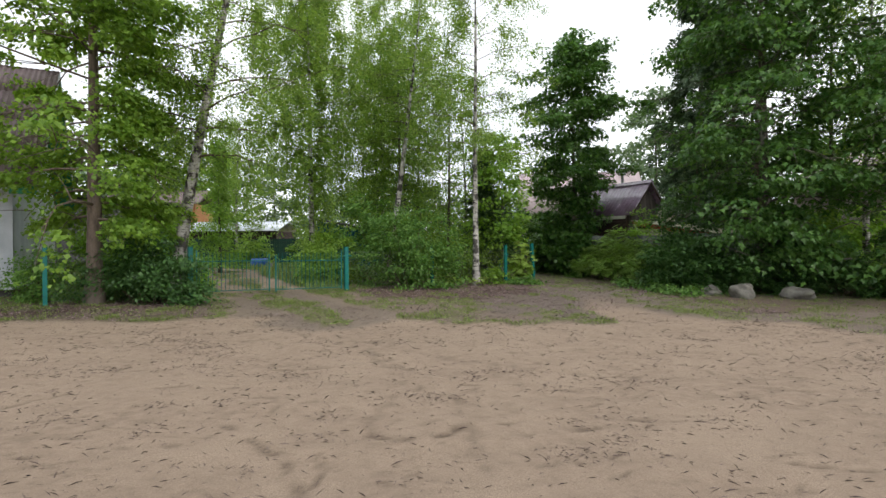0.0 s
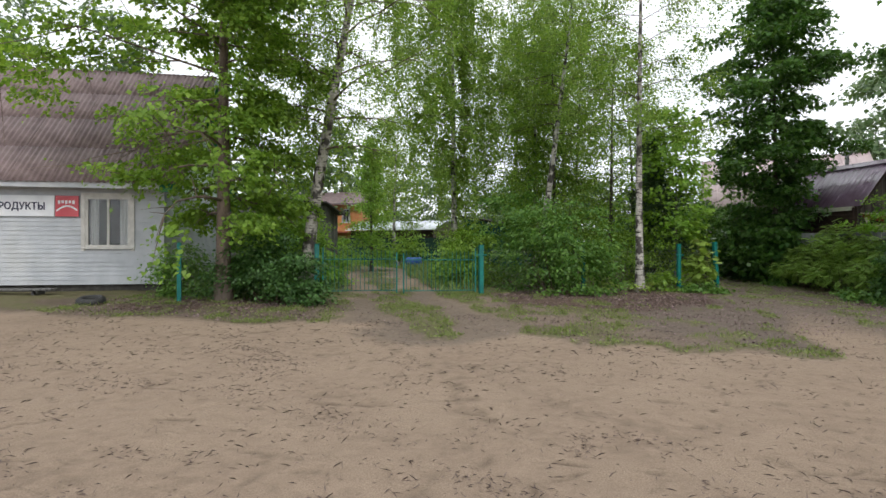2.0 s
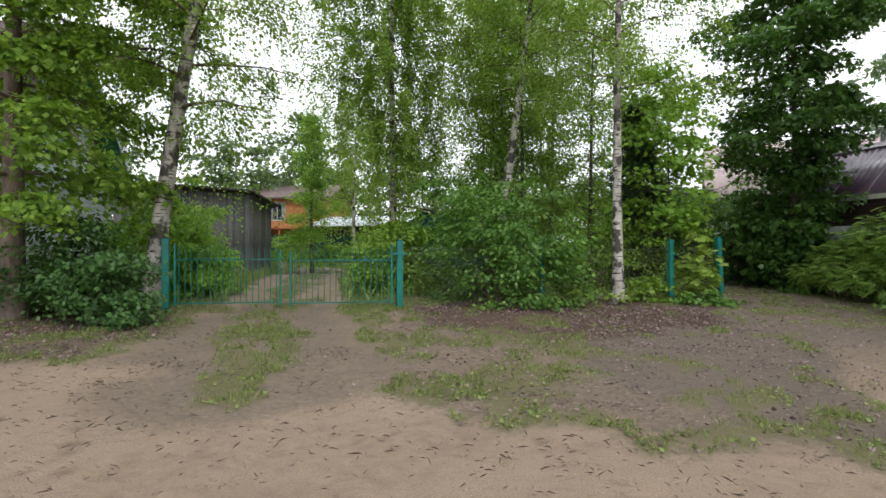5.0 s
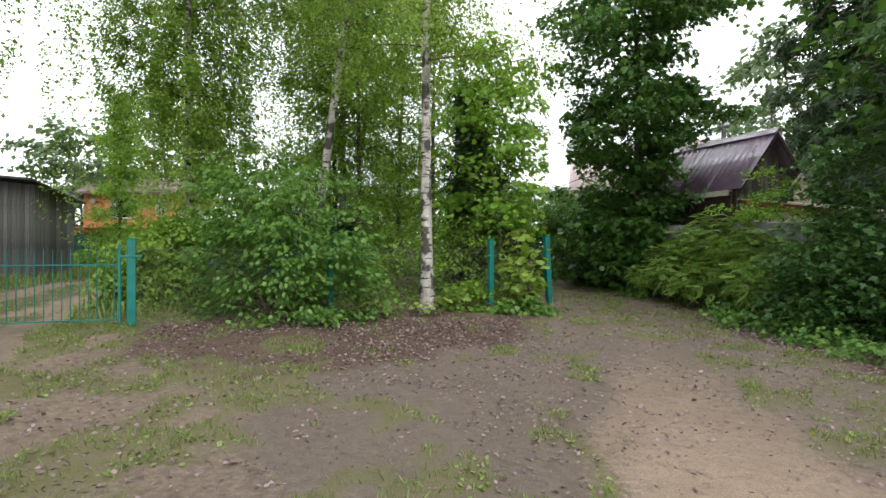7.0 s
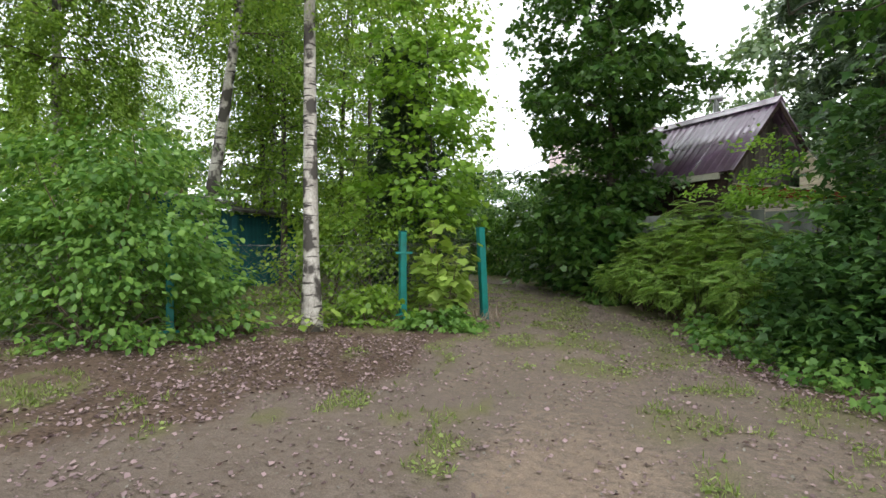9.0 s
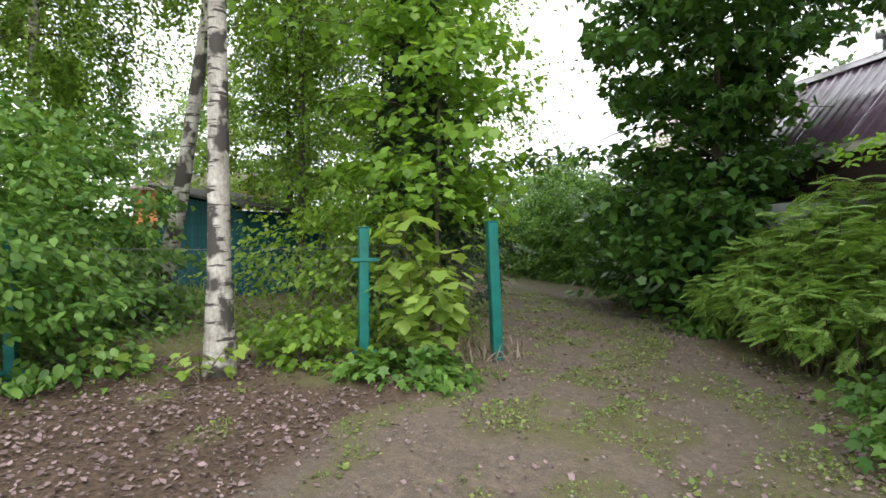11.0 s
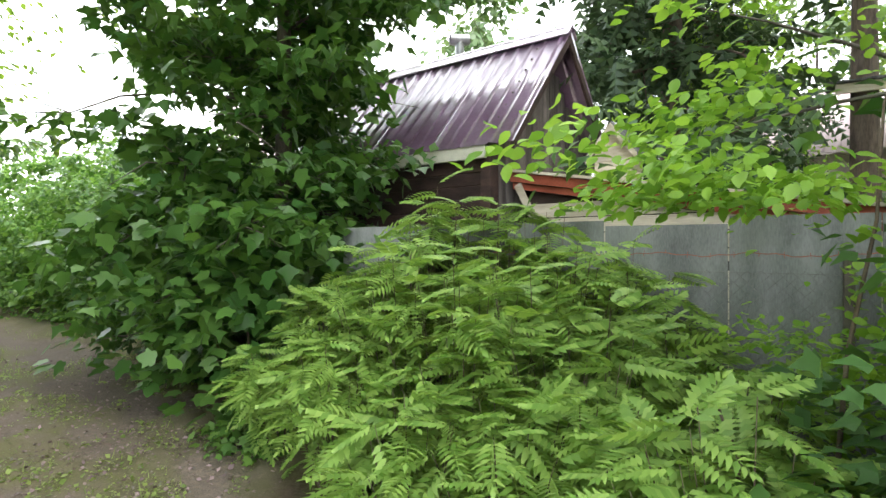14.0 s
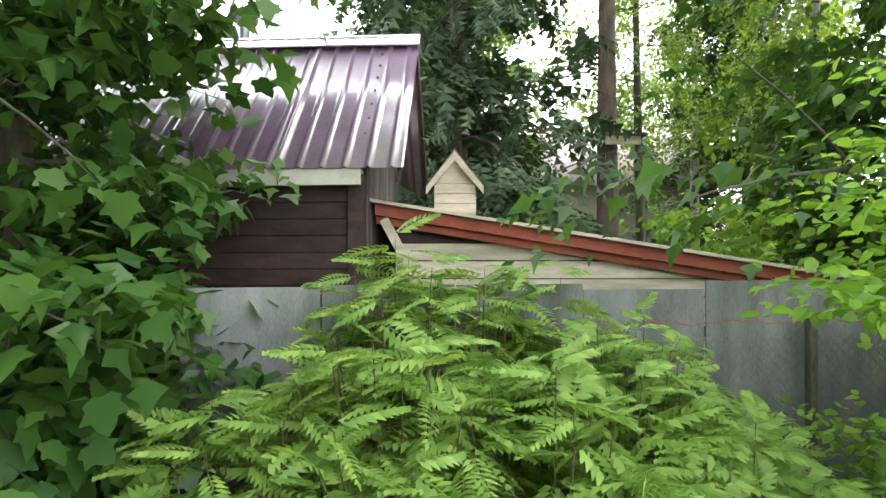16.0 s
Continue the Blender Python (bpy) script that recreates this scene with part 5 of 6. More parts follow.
# ---- fence of flat fibre-cement sheets with chain link in front ----
FA, FD = (7.0, 25.82), Vector((0.69, -0.724)).normalized()
sf = thing("sheet_fence", "grey weathered fibre-cement sheet fence", "fence", (FA[0], FA[1], 0.0), math.degrees(math.atan2(FD.y, FD.x)))
rng = random.Random(5)
for k in range(9):
    x = k * 0.88
    h = 1.97 + rng.uniform(-0.03, 0.03)
    n = 7
    bm = bmesh.new()
    bow = rng.uniform(-0.02, 0.02)
    cols = [[bm.verts.new((x + 0.87 * a / n, bow * math.sin(math.pi * a / n) + o + 0.012 * (k % 2), zz)) for a in range(n + 1)] for o, zz in ((0, 0.0), (0, h), (0.012, h), (0.012, 0.0))]
    for r in range(4):
        for a in range(n):
            bm.faces.new((cols[r][a], cols[r][a + 1], cols[(r + 1) % 4][a + 1], cols[(r + 1) % 4][a]))
    bm.faces.new([c[0] for c in cols])
    bm.faces.new([c[-1] for c in cols][::-1])
    part("sheet", bm, M_ASB, sf)
for z in (0.5, 1.6):
    one_box("rail", (0, 0.05, z), (7.9, 0.1, z + 0.07), M_PLANK, sf)
fb = (FA[0] + FD.x * 7.9 - 0.06 * 0.724, FA[1] + FD.y * 7.9 - 0.06 * 0.69)
fa = (FA[0] + FD.x * 1.0 - 0.06 * 0.724, FA[1] + FD.y * 1.0 - 0.06 * 0.69)
mesh_fence(fa, fb, 1.62, 0.085, "chain_link_fence", 0.05, "rusty chain-link netting in front of the sheets")
bw = thing("barbed_wire", "rusty barbed wire above the chain-link netting", "wire", (fa[0] - 0.03, fa[1] - 0.03, 1.72), math.degrees(math.atan2(FD.y, FD.x)))
pts = [(k * 0.05, 0.004 * math.sin(k * 2.1), 0.012 * math.sin(k * 0.5) + 0.006 * math.sin(k * 1.7)) for k in range(138)]
wires = [(pts, [0.0025] * len(pts))] + [([(p[0], -0.02, p[2] - 0.02), (p[0], 0.02, p[2] + 0.02)], [0.0015, 0.0015]) for p in pts[::3]]
put("wire", mesh_np("wire", *tubes(wires, 4)), M_RUST, bw)
for k in (0.2, 3.2, 6.2):
    o = one_box("fence_picket", (-0.03, -0.03, 0), (0.03, 0.03, 1.75), M_DARKBARK, None, 0.005)
    o.matrix_basis = pose(fa[0] + FD.x * k - 0.05, fa[1] + FD.y * k - 0.05, 0, 0, 0, -46)
    tagged(o, "dark wooden picket holding the chain-link netting", "fence post", "pickets of the netting")

# ---- far houses, pole, boulders ----
def far_house(at, rz, w, d, wall_h, ridge_h, wallmat, roofmat, label, wins):
    e = thing("village_house", label, "house", (at[0], at[1], 0.25), rz)
    part("wall", wall_with_holes(bmesh.new(), 0, w, 0, wall_h, 0, 0.2, wins), wallmat, e)
    for lo, hi in (((0, 0.2, 0), (0.2, d, wall_h)), ((w - 0.2, 0.2, 0), (w, d, wall_h)), ((0.2, d - 0.2, 0), (w - 0.2, d, wall_h))):
        one_box("wall", lo, hi, wallmat, e)
    for x in (0.02, w - 0.22):
        part("gable", prism(bmesh.new(), [(0.05, wall_h), (d - 0.05, wall_h), (d / 2, ridge_h - 0.1)], 0, x, x + 0.2), wallmat, e)
    for x, z, ww, hh in wins:
        window(e, x, z, ww, hh, 0.04, M_TRIM)
    roof_plane(e, "roof_sheet", -0.4, w + 0.4, (-0.5, wall_h - 0.2), (d / 2, ridge_h), roofmat, 0.35, 0.03, "rib", 1, 6)
    roof_plane(e, "roof_sheet", -0.4, w + 0.4, (d + 0.5, wall_h - 0.2), (d / 2, ridge_h), roofmat, 0.35, 0.03, "rib", 1, 6)
    return e


far_house((5.2, 36.6), -4, 7.6, 6.5, 3.6, 6.5, M_PINKWALL, M_PINK, "house with a faded pink metal roof beyond the hut", [(1.5, 1.2, 1.1, 1.3), (5.2, 1.2, 1.1, 1.3)])
far_house((20.5, 33.2), -62, 7.5, 5.5, 4.3, 6.6, M_PINKWALL, M_PINK, "pale pink house among tall trees", [(2.0, 1.4, 1.0, 1.2)])

lf = thing("grey_fence", "weathered grey board fence where the lane bends away", "fence", (-8.4, 43.0, 0.25), -24)
me_slat = bpy.data.meshes.new("slat")
bms = box(bmesh.new(), (0.006, -0.012, 0.05), (0.13, 0.012, 1.45))
bms.to_mesh(me_slat)
bms.free()
me_slat.materials.append(M_PLANK)
for k in range(60):
    o = new("slat", me_slat)
    o.parent = lf
    o.location = (k * 0.135, 0.008 * math.sin(k * 1.9), 0.03 * math.sin(k * 2.7))
for z in (0.4, 1.15):
    one_box("rail", (0, 0.02, z), (8.1, 0.06, z + 0.08), M_PLANK, lf)
pole = thing("utility_pole", "weathered wooden utility pole beside the lane", "utility pole", (-3.45, 41.0, 0.25))
tube_part("shaft", [([(0, 0, 0), (0, 0, 4), (0, 0, 8.3)], [0.14, 0.12, 0.1])], M_POLE, pole, 10)
one_box("top_bracket", (-0.14, -0.05, 7.7), (0.14, 0.05, 7.78), M_POLE, pole, 0.01)
tube_part("insulator", [([(0.12, 0, 7.78), (0.12, 0, 7.86), (0.12, 0, 7.93)], [0.02, 0.05, 0.03])], M_WHITE, pole, 8)


def boulder(at, size, seed, label):
    bm = bmesh.new()
    bmesh.ops.create_icosphere(bm, subdivisions=4, radius=1.0)
    for v in bm.verts:
        n = noise.noise(v.co * 1.3 + Vector((seed, 0, 0))) * 0.35 + noise.noise(v.co * 4 + Vector((0, seed, 0))) * 0.08
        v.co = Vector((v.co.x * size[0], v.co.y * size[1], v.co.z * size[2])) * (1 + n)
    for f in bm.faces:
        f.smooth = True
    o = part("boulder", bm, M_ROCK)
    o.matrix_basis = pose(at[0], at[1], gz(*at) + size[2] * 0.4, 0, 0, seed * 40)
    return tagged(o, label, "boulder", "boulders at the yard's edge")


boulder((9.3, 18.6), (0.36, 0.3, 0.22), 1, "small rounded grey boulder at the edge of the shrubs")
boulder((9.9, 17.7), (0.42, 0.36, 0.36), 2, "upright pale granite boulder at the edge of the shrubs")
boulder((11.5, 17.6), (0.55, 0.4, 0.26), 3, "long low granite boulder at the edge of the shrubs")


# ---- trees and bushes ----
BL, OV, MP, LB, SP = leaf_simple(0.75), leaf_oval(), leaf_maple(), leaf_lobed(), spray()
ST = leaf_star()
tree("aspen", (-8.36, 13.68), 14, 0.2, leaf_simple(0.9), L_BUSH, M_BARK, 66000, 0.125, 0.15, 4.4, "tall broadleaf tree with rough grey-brown bark", lean=(-0.1, 0.2), limbs=64, rise=0.22, clumps=760, dome=0.62, seed=11, keep=lambda P: ~((np.abs(P[:, 0] + 8.34) < 0.7) & (P[:, 1] < 14.0) & (P[:, 2] < 6.5)) & ((P[:, 0] > -10.3) | (P[:, 2] > 3.1 - 0.25 * (P[:, 0] + 10.3))) & ((P[:, 0] < -6.6) | (P[:, 2] > 6.5)), bias=(-0.42, -0.22))
tree("birch", (-7.3, 15.65), 15, 0.2, BL, L_BIRCH, M_BIRCH, 54000, 0.08, 0.27, 3.6, "leaning white-barked birch with hanging twigs", lean=(2.9, 0.6), limbs=44, rise=0.5, weep=2.8, clump=0.2, seed=12, bias=(0.2, 0))
tree("birch", (-5.27, 22.85), 15, 0.14, BL, L_BIRCH, M_BIRCH, 92000, 0.09, 0.3, 2.5, "slender birch with long hanging twigs", lean=(-0.4, 0), limbs=48, rise=0.4, weep=5.2, clump=0.2, seed=13)
tree("birch", (1.55, 20.58), 13.5, 0.13, BL, L_BIRCH, M_BIRCH, 26000, 0.075, 0.36, 2.3, "young birch with spotted grey-white bark at the fence", lean=(-0.15, 0.1), limbs=32, rise=0.6, weep=1.0, clump=0.22, seed=14, wob=0.16)
tree("birch", (-2.4, 22.9), 13, 0.16, BL, L_BIRCH, M_BIRCH, 20000, 0.08, 0.42, 2.6, "old birch leaning over the undergrowth", lean=(1.65, 0.7), bend=0.6, limbs=30, rise=0.5, weep=1.8, clump=0.25, seed=15)
tree("birch", (-13.75, 35.2), 10, 0.13, BL, L_BIRCH, M_BIRCH, 22000, 0.09, 0.3, 2.4, "birch standing alone in the yard", lean=(0.3, 0), limbs=26, weep=2.0, clump=0.25, seed=16)
tree("birch", (-3.0, 27.8), 15, 0.13, BL, L_BIRCH, M_BIRCH, 30000, 0.1, 0.3, 3.0, "tall birch with hanging twigs in the thicket", lean=(-0.3, 0.2), limbs=36, rise=0.5, weep=2.2, clump=0.24, seed=17)
tree("willow", (-11.2, 27.2), 6.8, 0.09, leaf_simple(0.7), L_HAZEL, M_DARKBARK, 12000, 0.11, 0.1, 1.35, "slender light green tree standing in the yard", limbs=40, rise=0.6, clump=0.2, shape="cone", seed=18)
for k, (x, y, h) in enumerate(((-2.0, 26.5, 12), (-1.4, 29, 13), (-3.2, 27.6, 11), (-4.4, 30, 13), (0.3, 26.6, 10), (1.2, 27.9, 9), (-2.4, 33, 13))):
    tree("alder", (x, y), h, 0.1, BL, L_BIRCH if k % 2 else L_BUSH, M_DARKBARK, 14000 if x < 0 else 6500, 0.105, 0.15, 2.2, "slender young tree in the thicket behind the fence", lean=(0.3 * math.sin(k * 2), 0.2), limbs=34, rise=0.6, clump=0.28, shape="tall", seed=20 + k)
tree("spruce", (2.0, 24.4), 5.6, 0.1, SP, L_SPRUCE, M_DARKBARK, 6000, 0.26, 0.06, 1.15, "dark young spruce behind the corner posts", limbs=60, rise=0.15, clump=0.12, shape="cone", seed=30, droop=-0.35)
tree("maple", (2.75, 23.3), 6.0, 0.05, MP, L_HAZEL, M_DARKBARK, 5000, 0.12, 0.3, 2.1, "young maple with bright leaves over the fence corner", lean=(-0.2, 0.2), limbs=26, rise=0.5, clump=0.22, seed=31, keep=lambda P: P[:, 0] < 3.85)
tree("maple", (6.41, 26.95), 11.5, 0.13, MP, L_MAPLE, M_DARKBARK, 7500, 0.17, 0.07, 2.9, "dense dark-leaved maple beside the lane", limbs=72, rise=0.35, shape="round", seed=32, fill=(ST, 25000, 0.17, 0.8), clumps=560, dome=0.62,
     keep=lambda P: ((0.822 * P[:, 0] + 0.57 * P[:, 1] < 21.7) | (P[:, 2] > 4.9)) & (0.57 * P[:, 0] - 0.822 * P[:, 1] < -16.4) & ((P[:, 0] > 4.6 - 0.3 * (P[:, 2] - 4)) | (P[:, 2] < 3.2)) & ((P[:, 1] > 24.9) | (P[:, 2] > 3.4)))
tree("maple", (11.9, 20.2), 14, 0.24, ST, L_MAPLE, M_DARKBARK, 36000, 0.19, 0.08, 3.9, "broad tall maple with dark dense foliage", limbs=80, rise=0.35, clumps=520, dome=0.75, seed=33, keep=lambda P: P[:, 0] > 8.2)
tree("maple", (16.5, 18.2), 15, 0.26, ST, L_MAPLE, M_DARKBARK, 26000, 0.21, 0.06, 4.4, "broad tall maple with dark dense foliage", limbs=70, rise=0.35, clumps=480, dome=0.85, seed=34)

# undergrowth behind and along the fence
bush("bush", (-0.75, 19.3), (1.9, 1.0, 3.0), OV, L_MID, 10500, 0.095, "dense green bush pressing through the wire fence", seed=41, clumps=170)
bush("bush", (-2.2, 21.5), (1.7, 1.5, 3.4), leaf_simple(0.8), L_MID, 11000, 0.11, "dense green bush behind the fence", seed=42, clumps=170)
bush("bush", (0.7, 22.8), (1.3, 1.1, 2.0), leaf_simple(0.8), L_BUSH, 2200, 0.085, "thin-leaved undergrowth behind the birch", seed=43, clumps=170)
bush("bush", (2.0, 22.9), (1.2, 1.1, 2.3), leaf_simple(0.8), L_BUSH, 4500, 0.09, "leafy undergrowth by the corner posts", seed=44, clumps=120)
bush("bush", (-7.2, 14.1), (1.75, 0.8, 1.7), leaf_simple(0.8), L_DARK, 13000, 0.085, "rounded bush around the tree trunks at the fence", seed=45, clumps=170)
bush("bush", (-9.9, 14.0), (0.9, 0.6, 1.35), leaf_simple(0.8), L_MID, 5000, 0.08, "bush growing against the shop corner", seed=46)
bush("bush", (-8.7, 17.4), (1.5, 1.3, 2.2), leaf_simple(0.8), L_HAZEL, 18000, 0.095, "light green bush behind the gate", seed=47, clumps=150)
bush("bush", (-11.0, 19.5), (2.2, 1.6, 2.7), leaf_simple(0.8), L_HAZEL, 16000, 0.1, "light green bush before the grey shed", seed=48, clumps=150)
bush("bush", (-4.0, 20.4), (1.1, 1.3, 1.9), leaf_simple(0.8), L_BUSH, 12000, 0.09, "bush beside the gate post", seed=49)
for k, (x, y, h, r) in enumerate(((-13, 35, 2.0, 2.0), (-18, 34.5, 1.8, 2.2), (-23, 34.5, 2.0, 2.4), (-8, 34, 2.8, 2.0), (-5, 33, 3.0, 2.2), (-2.5, 31.5, 3.0, 2.0))):
    bush("bush", (x, y), (r, 1.4, h), leaf_simple(0.8), L_BUSH, 6000, 0.15, "green bush at the back of the yard", seed=50 + k)

# right of the lane
for k, (x, y, r, h) in enumerate(((4.7, 31.9, 1.5, 4.0), (3.1, 33.7, 1.5, 4.1), (1.4, 35.7, 1.6, 4.0), (5.7, 30.4, 1.2, 3.6), (-0.2, 37.4, 1.6, 3.8))):
    bush("bush", (x, y), (r, r * 0.9, h), leaf_simple(0.75), L_MID, 15000, 0.115, "tall leafy thicket where the lane bends", seed=60 + k, clumps=180)
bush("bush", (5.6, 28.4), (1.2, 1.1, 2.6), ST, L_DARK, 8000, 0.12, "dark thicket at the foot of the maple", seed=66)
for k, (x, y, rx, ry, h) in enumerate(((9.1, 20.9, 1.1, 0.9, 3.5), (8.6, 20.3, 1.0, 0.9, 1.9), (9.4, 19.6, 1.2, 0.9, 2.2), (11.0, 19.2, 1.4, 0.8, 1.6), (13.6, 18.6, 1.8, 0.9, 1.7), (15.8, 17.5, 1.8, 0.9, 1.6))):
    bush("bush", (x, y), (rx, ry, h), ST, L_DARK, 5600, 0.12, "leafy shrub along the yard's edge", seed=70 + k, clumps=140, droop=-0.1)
bush("hazel", (8.5, 22.0), (1.5, 0.75, 2.95), OV, L_HAZEL, 11500, 0.066, "hazel with broad light green leaves hanging over the shrubs", seed=80, clumps=150, clump=0.13, droop=-0.2, stems=5,
     keep=lambda P: (((P[:, 2] > 2.0) & (P[:, 0] > 7.0)) | ((P[:, 0] > 8.7) & (P[:, 2] > 0.5))) & (P[:, 1] < 22.8))


bush("bush", (6.25, 26.1), (0.85, 0.8, 2.5), MP, L_MAPLE, 1300, 0.16, "low maple shoots round the trunk beside the lane", seed=67, clumps=80, clump=0.2)
# feather-leaved shrubs before the sheet fence: each leaf a part
PIN = [mesh_np("leaf", *leaf_pinnate(n)) for n in (8, 9, 10)]
for me in PIN:
    me.materials.append(L_SORB)


def spirea(at, size3, n, seed, label="false spirea shrub with bright feather-shaped leaves"):
    rng = np.random.default_rng(seed)
    x, y = at
    e = thing("spirea_shrub", label, "shrub", (x, y, gz(x, y) - 0.02), 0, "shrubs before the sheet fence")
    paths = []
    shoots = max(10, n // 7)
    k = 0
    for s in range(shoots):
        a, r = rng.uniform(0, 6.283), math.sqrt(rng.uniform(0, 1))
        top = np.array([math.cos(a) * r * size3[0], math.sin(a) * r * size3[1], size3[2] * (1.0 - 0.3 * r * r) * rng.uniform(0.82, 1.12)])
        b = np.array([top[0] * 0.35, top[1] * 0.35, 0])
        f = np.linspace(0, 1, 7)[:, None]
        p = b + (top - b) * f + np.array([0, 0, 0.15]) * f * (1 - f)
        paths.append((p, np.linspace(0.006, 0.002, 7)))
        per = n // shoots
        for q in range(per):
            g = 1.0 - 0.68 * (q / per) ** 1.6
            c = b + (top - b) * g
            az = q * 2.4 + rng.uniform(-0.4, 0.4)
            if r > 0.55 and rng.uniform() < 0.5:
                az = a + rng.normal(0, 0.7)
            el = rng.normal(-0.28 + 0.5 * (1 - q / per) ** 3, 0.28)
            o = new("leaf", PIN[int(rng.integers(0, 3))])
            o.parent = e
            o.matrix_basis = Matrix.Translation(c) @ Matrix.Rotation(az - math.pi / 2, 4, "Z") @ Matrix.Rotation(el, 4, "X") @ Matrix.Rotation(rng.normal(0, 0.3), 4, "Y") @ Matrix.Scale(rng.uniform(0.21, 0.33), 4)
            k += 1
    for p in paths:
        tube_part("stem", [p], M_TWIG, e, 5)
    return e


for k, (x, y, rx, ry, h, n) in enumerate(((6.85, 24.75, 0.5, 0.55, 1.4, 240), (7.3, 24.2, 0.65, 0.6, 1.85, 300), (7.7, 24.6, 0.55, 0.5, 2.05, 300), (8.3, 24.05, 0.55, 0.45, 2.0, 300), (7.5, 23.5, 0.6, 0.55, 1.6, 300), (8.05, 23.45, 0.55, 0.5, 1.75, 300), (8.75, 23.55, 0.45, 0.4, 1.75, 240), (8.0, 24.25, 0.5, 0.4, 1.95, 260), (7.95, 22.85, 0.6, 0.5, 1.35, 300), (8.75, 22.95, 0.55, 0.45, 1.25, 290), (7.45, 22.75, 0.45, 0.45, 1.0, 200), (8.5, 22.4, 0.5, 0.45, 1.1, 200), (6.75, 23.95, 0.42, 0.45, 1.15, 200), (7.05, 23.1, 0.4, 0.42, 0.95, 180), (6.35, 24.95, 0.36, 0.4, 0.95, 160), (7.95, 21.75, 0.55, 0.5, 1.15, 220))):
    spirea((x, y), (rx, ry, h), n, 90 + k)


def sapling(at, h, spread, n, size, mat, seed, label, shape=None):
    """A young maple: a few thin shoots, each leaf a part on its stalk."""
    rng = np.random.default_rng(seed)
    x, y = at
    e = thing("maple_sapling", label, "sapling", (x, y, gz(x, y) - 0.02))
    me = mesh_np("leaf", *(shape or MP))
    me.materials.append(mat)
    paths = []
    for s in range(5):
        a = s * 1.3 + rng.uniform(0, 0.6)
        top = np.array([math.cos(a) * spread * 0.6, math.sin(a) * spread * 0.6, h * rng.uniform(0.55, 1.0)])
        f = np.linspace(0, 1, 6)[:, None]
        p = top * f
        paths.append((p, np.linspace(0.01, 0.003, 6)))
        for q in range(n // 5):
            g = rng.uniform(0.25, 1.0)
            az = rng.uniform(0, 6.283)
            st = top * g
            en = st + np.array([math.cos(az), math.sin(az), 0.25]) * rng.uniform(0.1, 0.26) * spread / 0.5
            paths.append(([st, en], [0.002, 0.0015]))
            o = new("leaf", me)
            o.parent = e
            o.matrix_basis = Matrix.Translation(en) @ Matrix.Rotation(az - math.pi / 2, 4, "Z") @ Matrix.Rotation(rng.normal(-0.45, 0.25), 4, "X") @ Matrix.Rotation(rng.normal(0, 0.25), 4, "Y") @ Matrix.Scale(size * rng.uniform(0.6, 1.2), 4)
    tagged(tube_part("stalkwork", paths, M_TWIG, e, 5), kind="stuff")
    return e


sapling((3.32, 21.6), 1.8, 0.55, 230, 0.2, L_SAPLING, 101, "maple sapling with large yellow-green leaves between two posts")
sapling((1.6, 20.3), 0.4, 0.4, 30, 0.12, L_SAPLING, 102, "small yellow-green maple seedling on the leaf litter")
sapling((0.6, 20.2), 0.45, 0.4, 30, 0.13, L_SAPLING, 103, "small maple seedling on the leaf litter")
bush("ground_elder", (3.3, 21.2), (0.75, 0.5, 0.32), LB, L_MID, 900, 0.1, "low bright green weeds at the foot of the posts", "weeds", seed=104, clumps=60, clump=0.1, stems=10)
bush("nettle_patch", (2.2, 21.3), (0.7, 0.5, 0.6), LB, L_BUSH, 900, 0.1, "low green weeds at the foot of the posts", "weeds", seed=105, clumps=60, clump=0.1, stems=10)

for k, (x, y, r) in enumerate(((7.5, 22.0, 0.45), (7.4, 20.7, 0.5), (7.9, 19.4, 0.55), (8.3, 18.2, 0.6), (6.2, 25.1, 0.35))):
    bush("weed_patch", (x, y), (r, r, 0.34), LB, L_MID, 500, 0.09, "low green weeds along the edge of the shrubs", "weeds", seed=106 + k, clumps=40, clump=0.1, stems=6)

# ---- the tall wood behind the hut and the distance ----
for k, (x, y, h, r) in enumerate(((12.9, 28.0, 17, 0.24), (16, 31, 16, 0.2), (22.5, 25, 16, 0.2))):
    tree("spruce", (x, y), h, r, SP, L_SPRUCE, M_BARK, 6500, 0.52, 0.12, 3.0, "tall dark spruce with drooping boughs behind the hut", limbs=50, rise=0.1, clump=0.2, shape="cone", seed=110 + k, droop=-0.7, near=False)
tree("pine", (14.78, 26.0), 17, 0.24, SP, L_SPRUCE, M_BARK, 4000, 0.4, 0.55, 2.6, "tall straight conifer trunk carrying a feeding board", limbs=26, rise=0.3, clump=0.25, seed=114)
fd = thing("feeding_board", "small plank shelf nailed to a conifer trunk", "shelf", (14.63, 25.9, 4.15), -50)
one_box("shelf", (-0.5, -0.35, 0), (0.5, 0.2, 0.04), M_PLANK, fd, 0.005)
one_box("bracket", (-0.4, -0.3, -0.14), (0.4, -0.24, 0.0), M_SIDING, fd, 0.005)
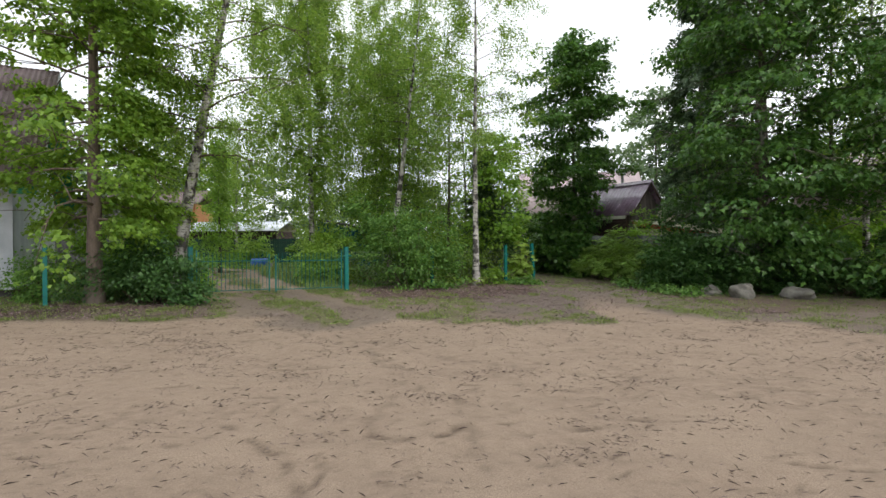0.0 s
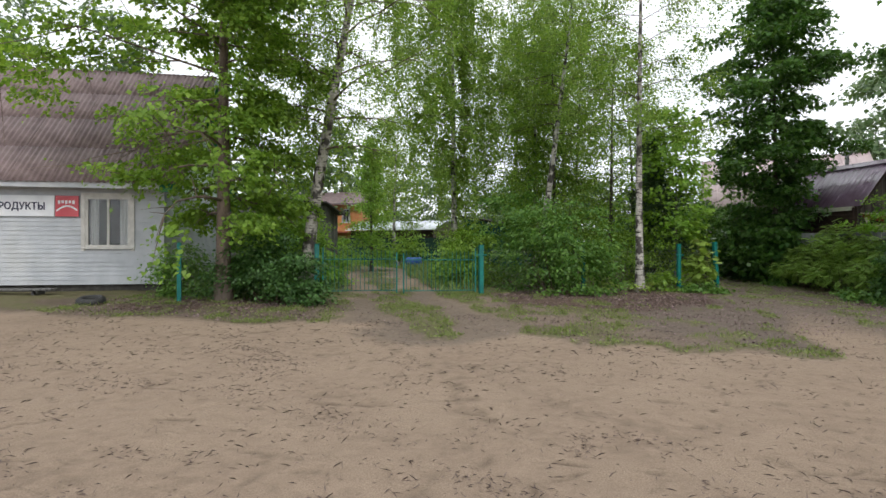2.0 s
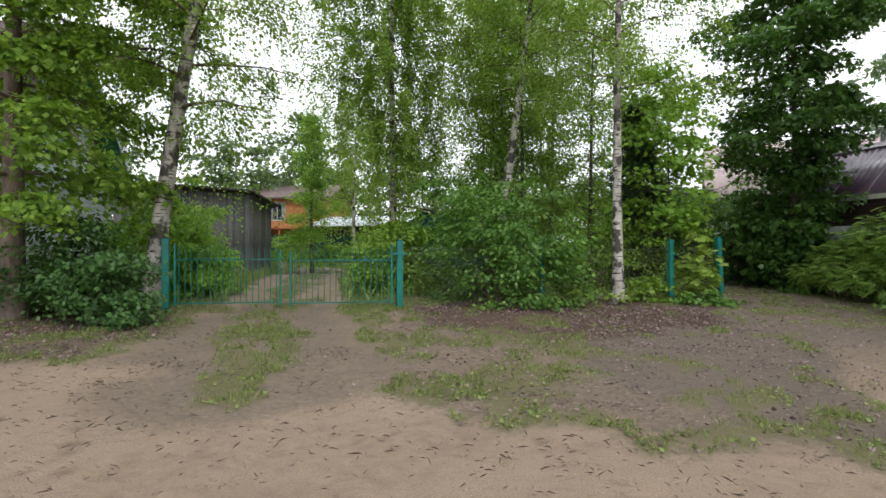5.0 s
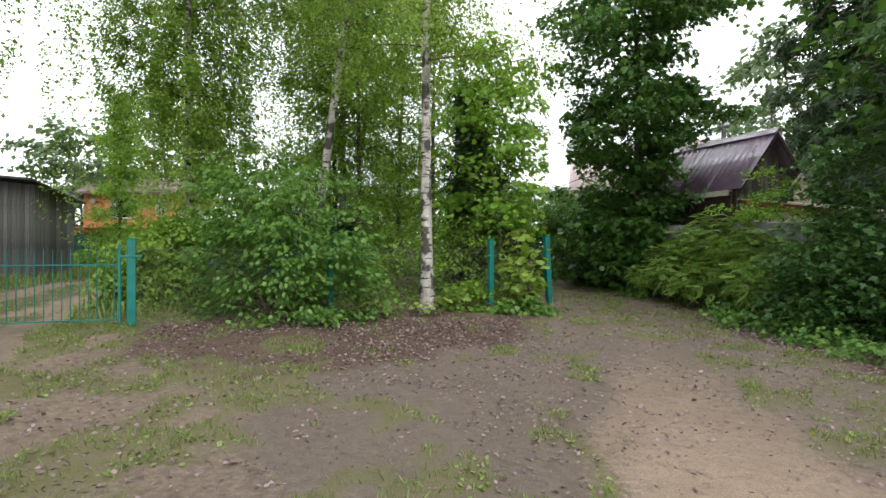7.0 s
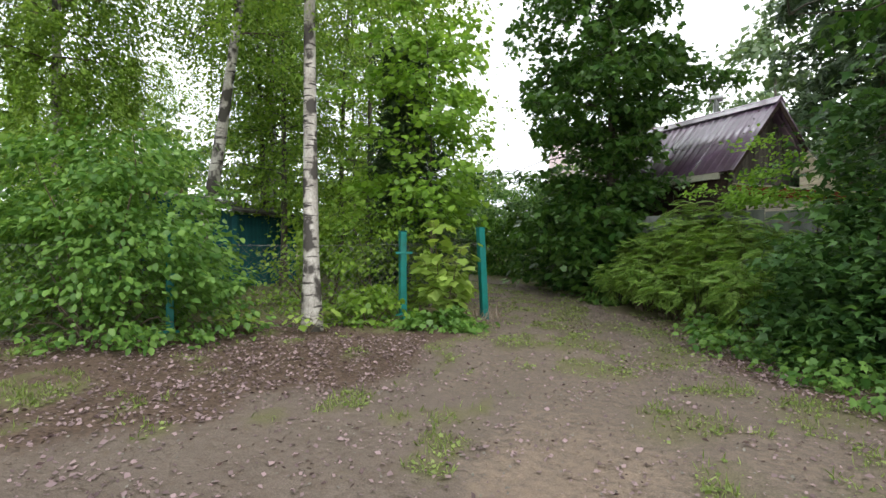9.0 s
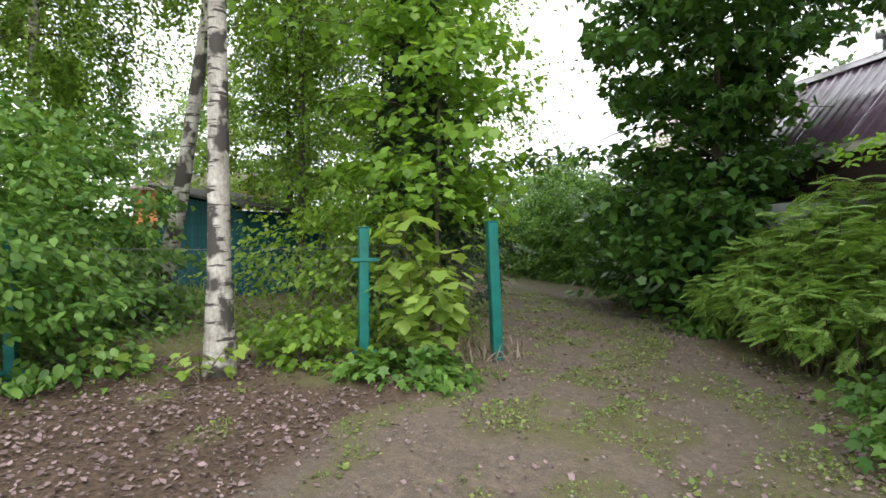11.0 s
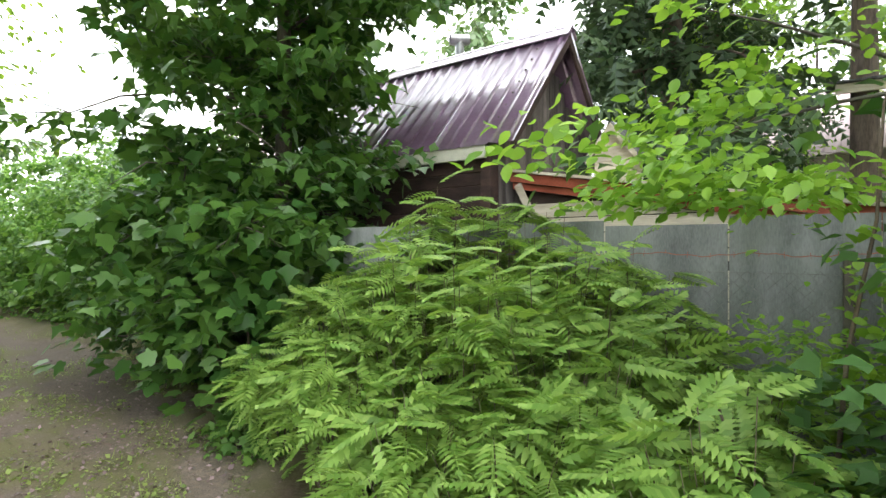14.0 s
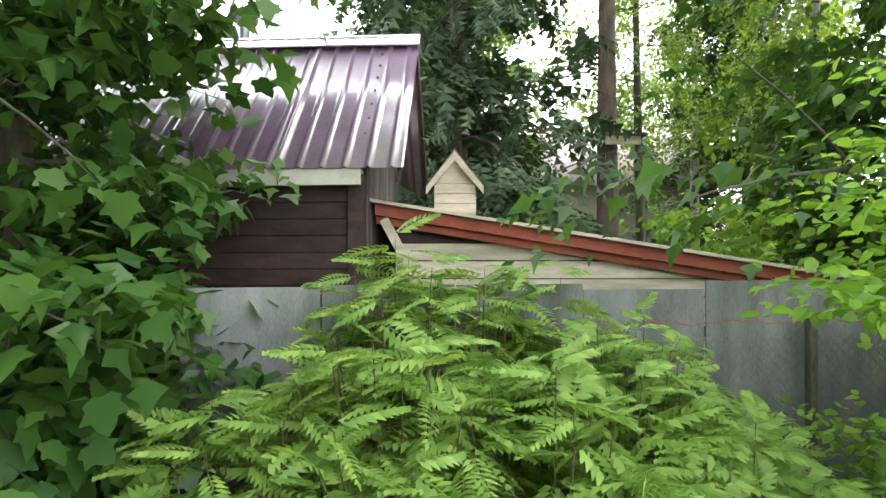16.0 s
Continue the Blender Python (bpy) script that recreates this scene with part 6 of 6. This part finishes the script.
for k, (x, y, h) in enumerate(((18.5, 26.6, 16), (21, 26.0, 17), (20.4, 24.2, 16), (17.6, 23.2, 15), (25, 27.5, 17), (24, 23.5, 16))):
    tree("birch", (x, y), h, 0.15, BL, L_BIRCH, M_BIRCH if k % 2 else M_DARKBARK, 9000, 0.12, 0.3, 2.4, "tall forest birch behind the fences", limbs=22, rise=0.6, weep=1.2, clump=0.35, seed=120 + k, near=False, lean=(0.4 * math.sin(k), 0.3 * math.cos(k)))
tree("rowan", (15.5, 29.5), 8, 0.09, BL, L_HAZEL, M_DARKBARK, 5000, 0.1, 0.3, 2.0, "slender dark-stemmed tree behind the lean-to", limbs=20, clump=0.3, seed=130)
for k, (x, y, r, h) in enumerate(((14.5, 23.2, 2.0, 3.2), (17.5, 24.8, 2.2, 3.2), (19, 29, 2.4, 3.4), (23, 28, 3.0, 4.0), (13.2, 30.5, 2.2, 3.2), (26, 24, 3.0, 4.5))):
    bush("bush", (x, y), (r, r * 0.8, h), leaf_simple(0.8), L_HAZEL if k % 2 else L_BUSH, 7000, 0.17, "light green undergrowth in the wood", seed=140 + k, clump=0.3)
# far trees take the leaf colour that has haze painted in
rng = random.Random(7)
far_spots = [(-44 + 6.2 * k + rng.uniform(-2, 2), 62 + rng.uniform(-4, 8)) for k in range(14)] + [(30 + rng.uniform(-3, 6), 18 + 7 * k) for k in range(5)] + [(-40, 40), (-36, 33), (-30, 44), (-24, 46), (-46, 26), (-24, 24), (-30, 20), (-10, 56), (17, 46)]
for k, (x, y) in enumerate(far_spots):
    tree("far_tree", (x, y), rng.uniform(9, 14) if not -15 < x < 14 else rng.uniform(6.5, 8), 0.2, leaf_simple(0.9), L_FAR, M_DARKBARK, 3200 if y > 35 else 8000, 0.4 if y > 35 else 0.24, 0.12, 3.6, "distant tree, leaf colour paled for haze", limbs=16, clump=0.55, shape="tall", seed=160 + k, near=False)
tree("far_tree", (-38, 23), 21, 0.3, leaf_simple(0.9), L_FAR, M_DARKBARK, 7000, 0.4, 0.2, 5.5, "tall tree behind the shop, leaf colour paled for haze", limbs=24, clump=0.7, shape="tall", seed=201, near=False)
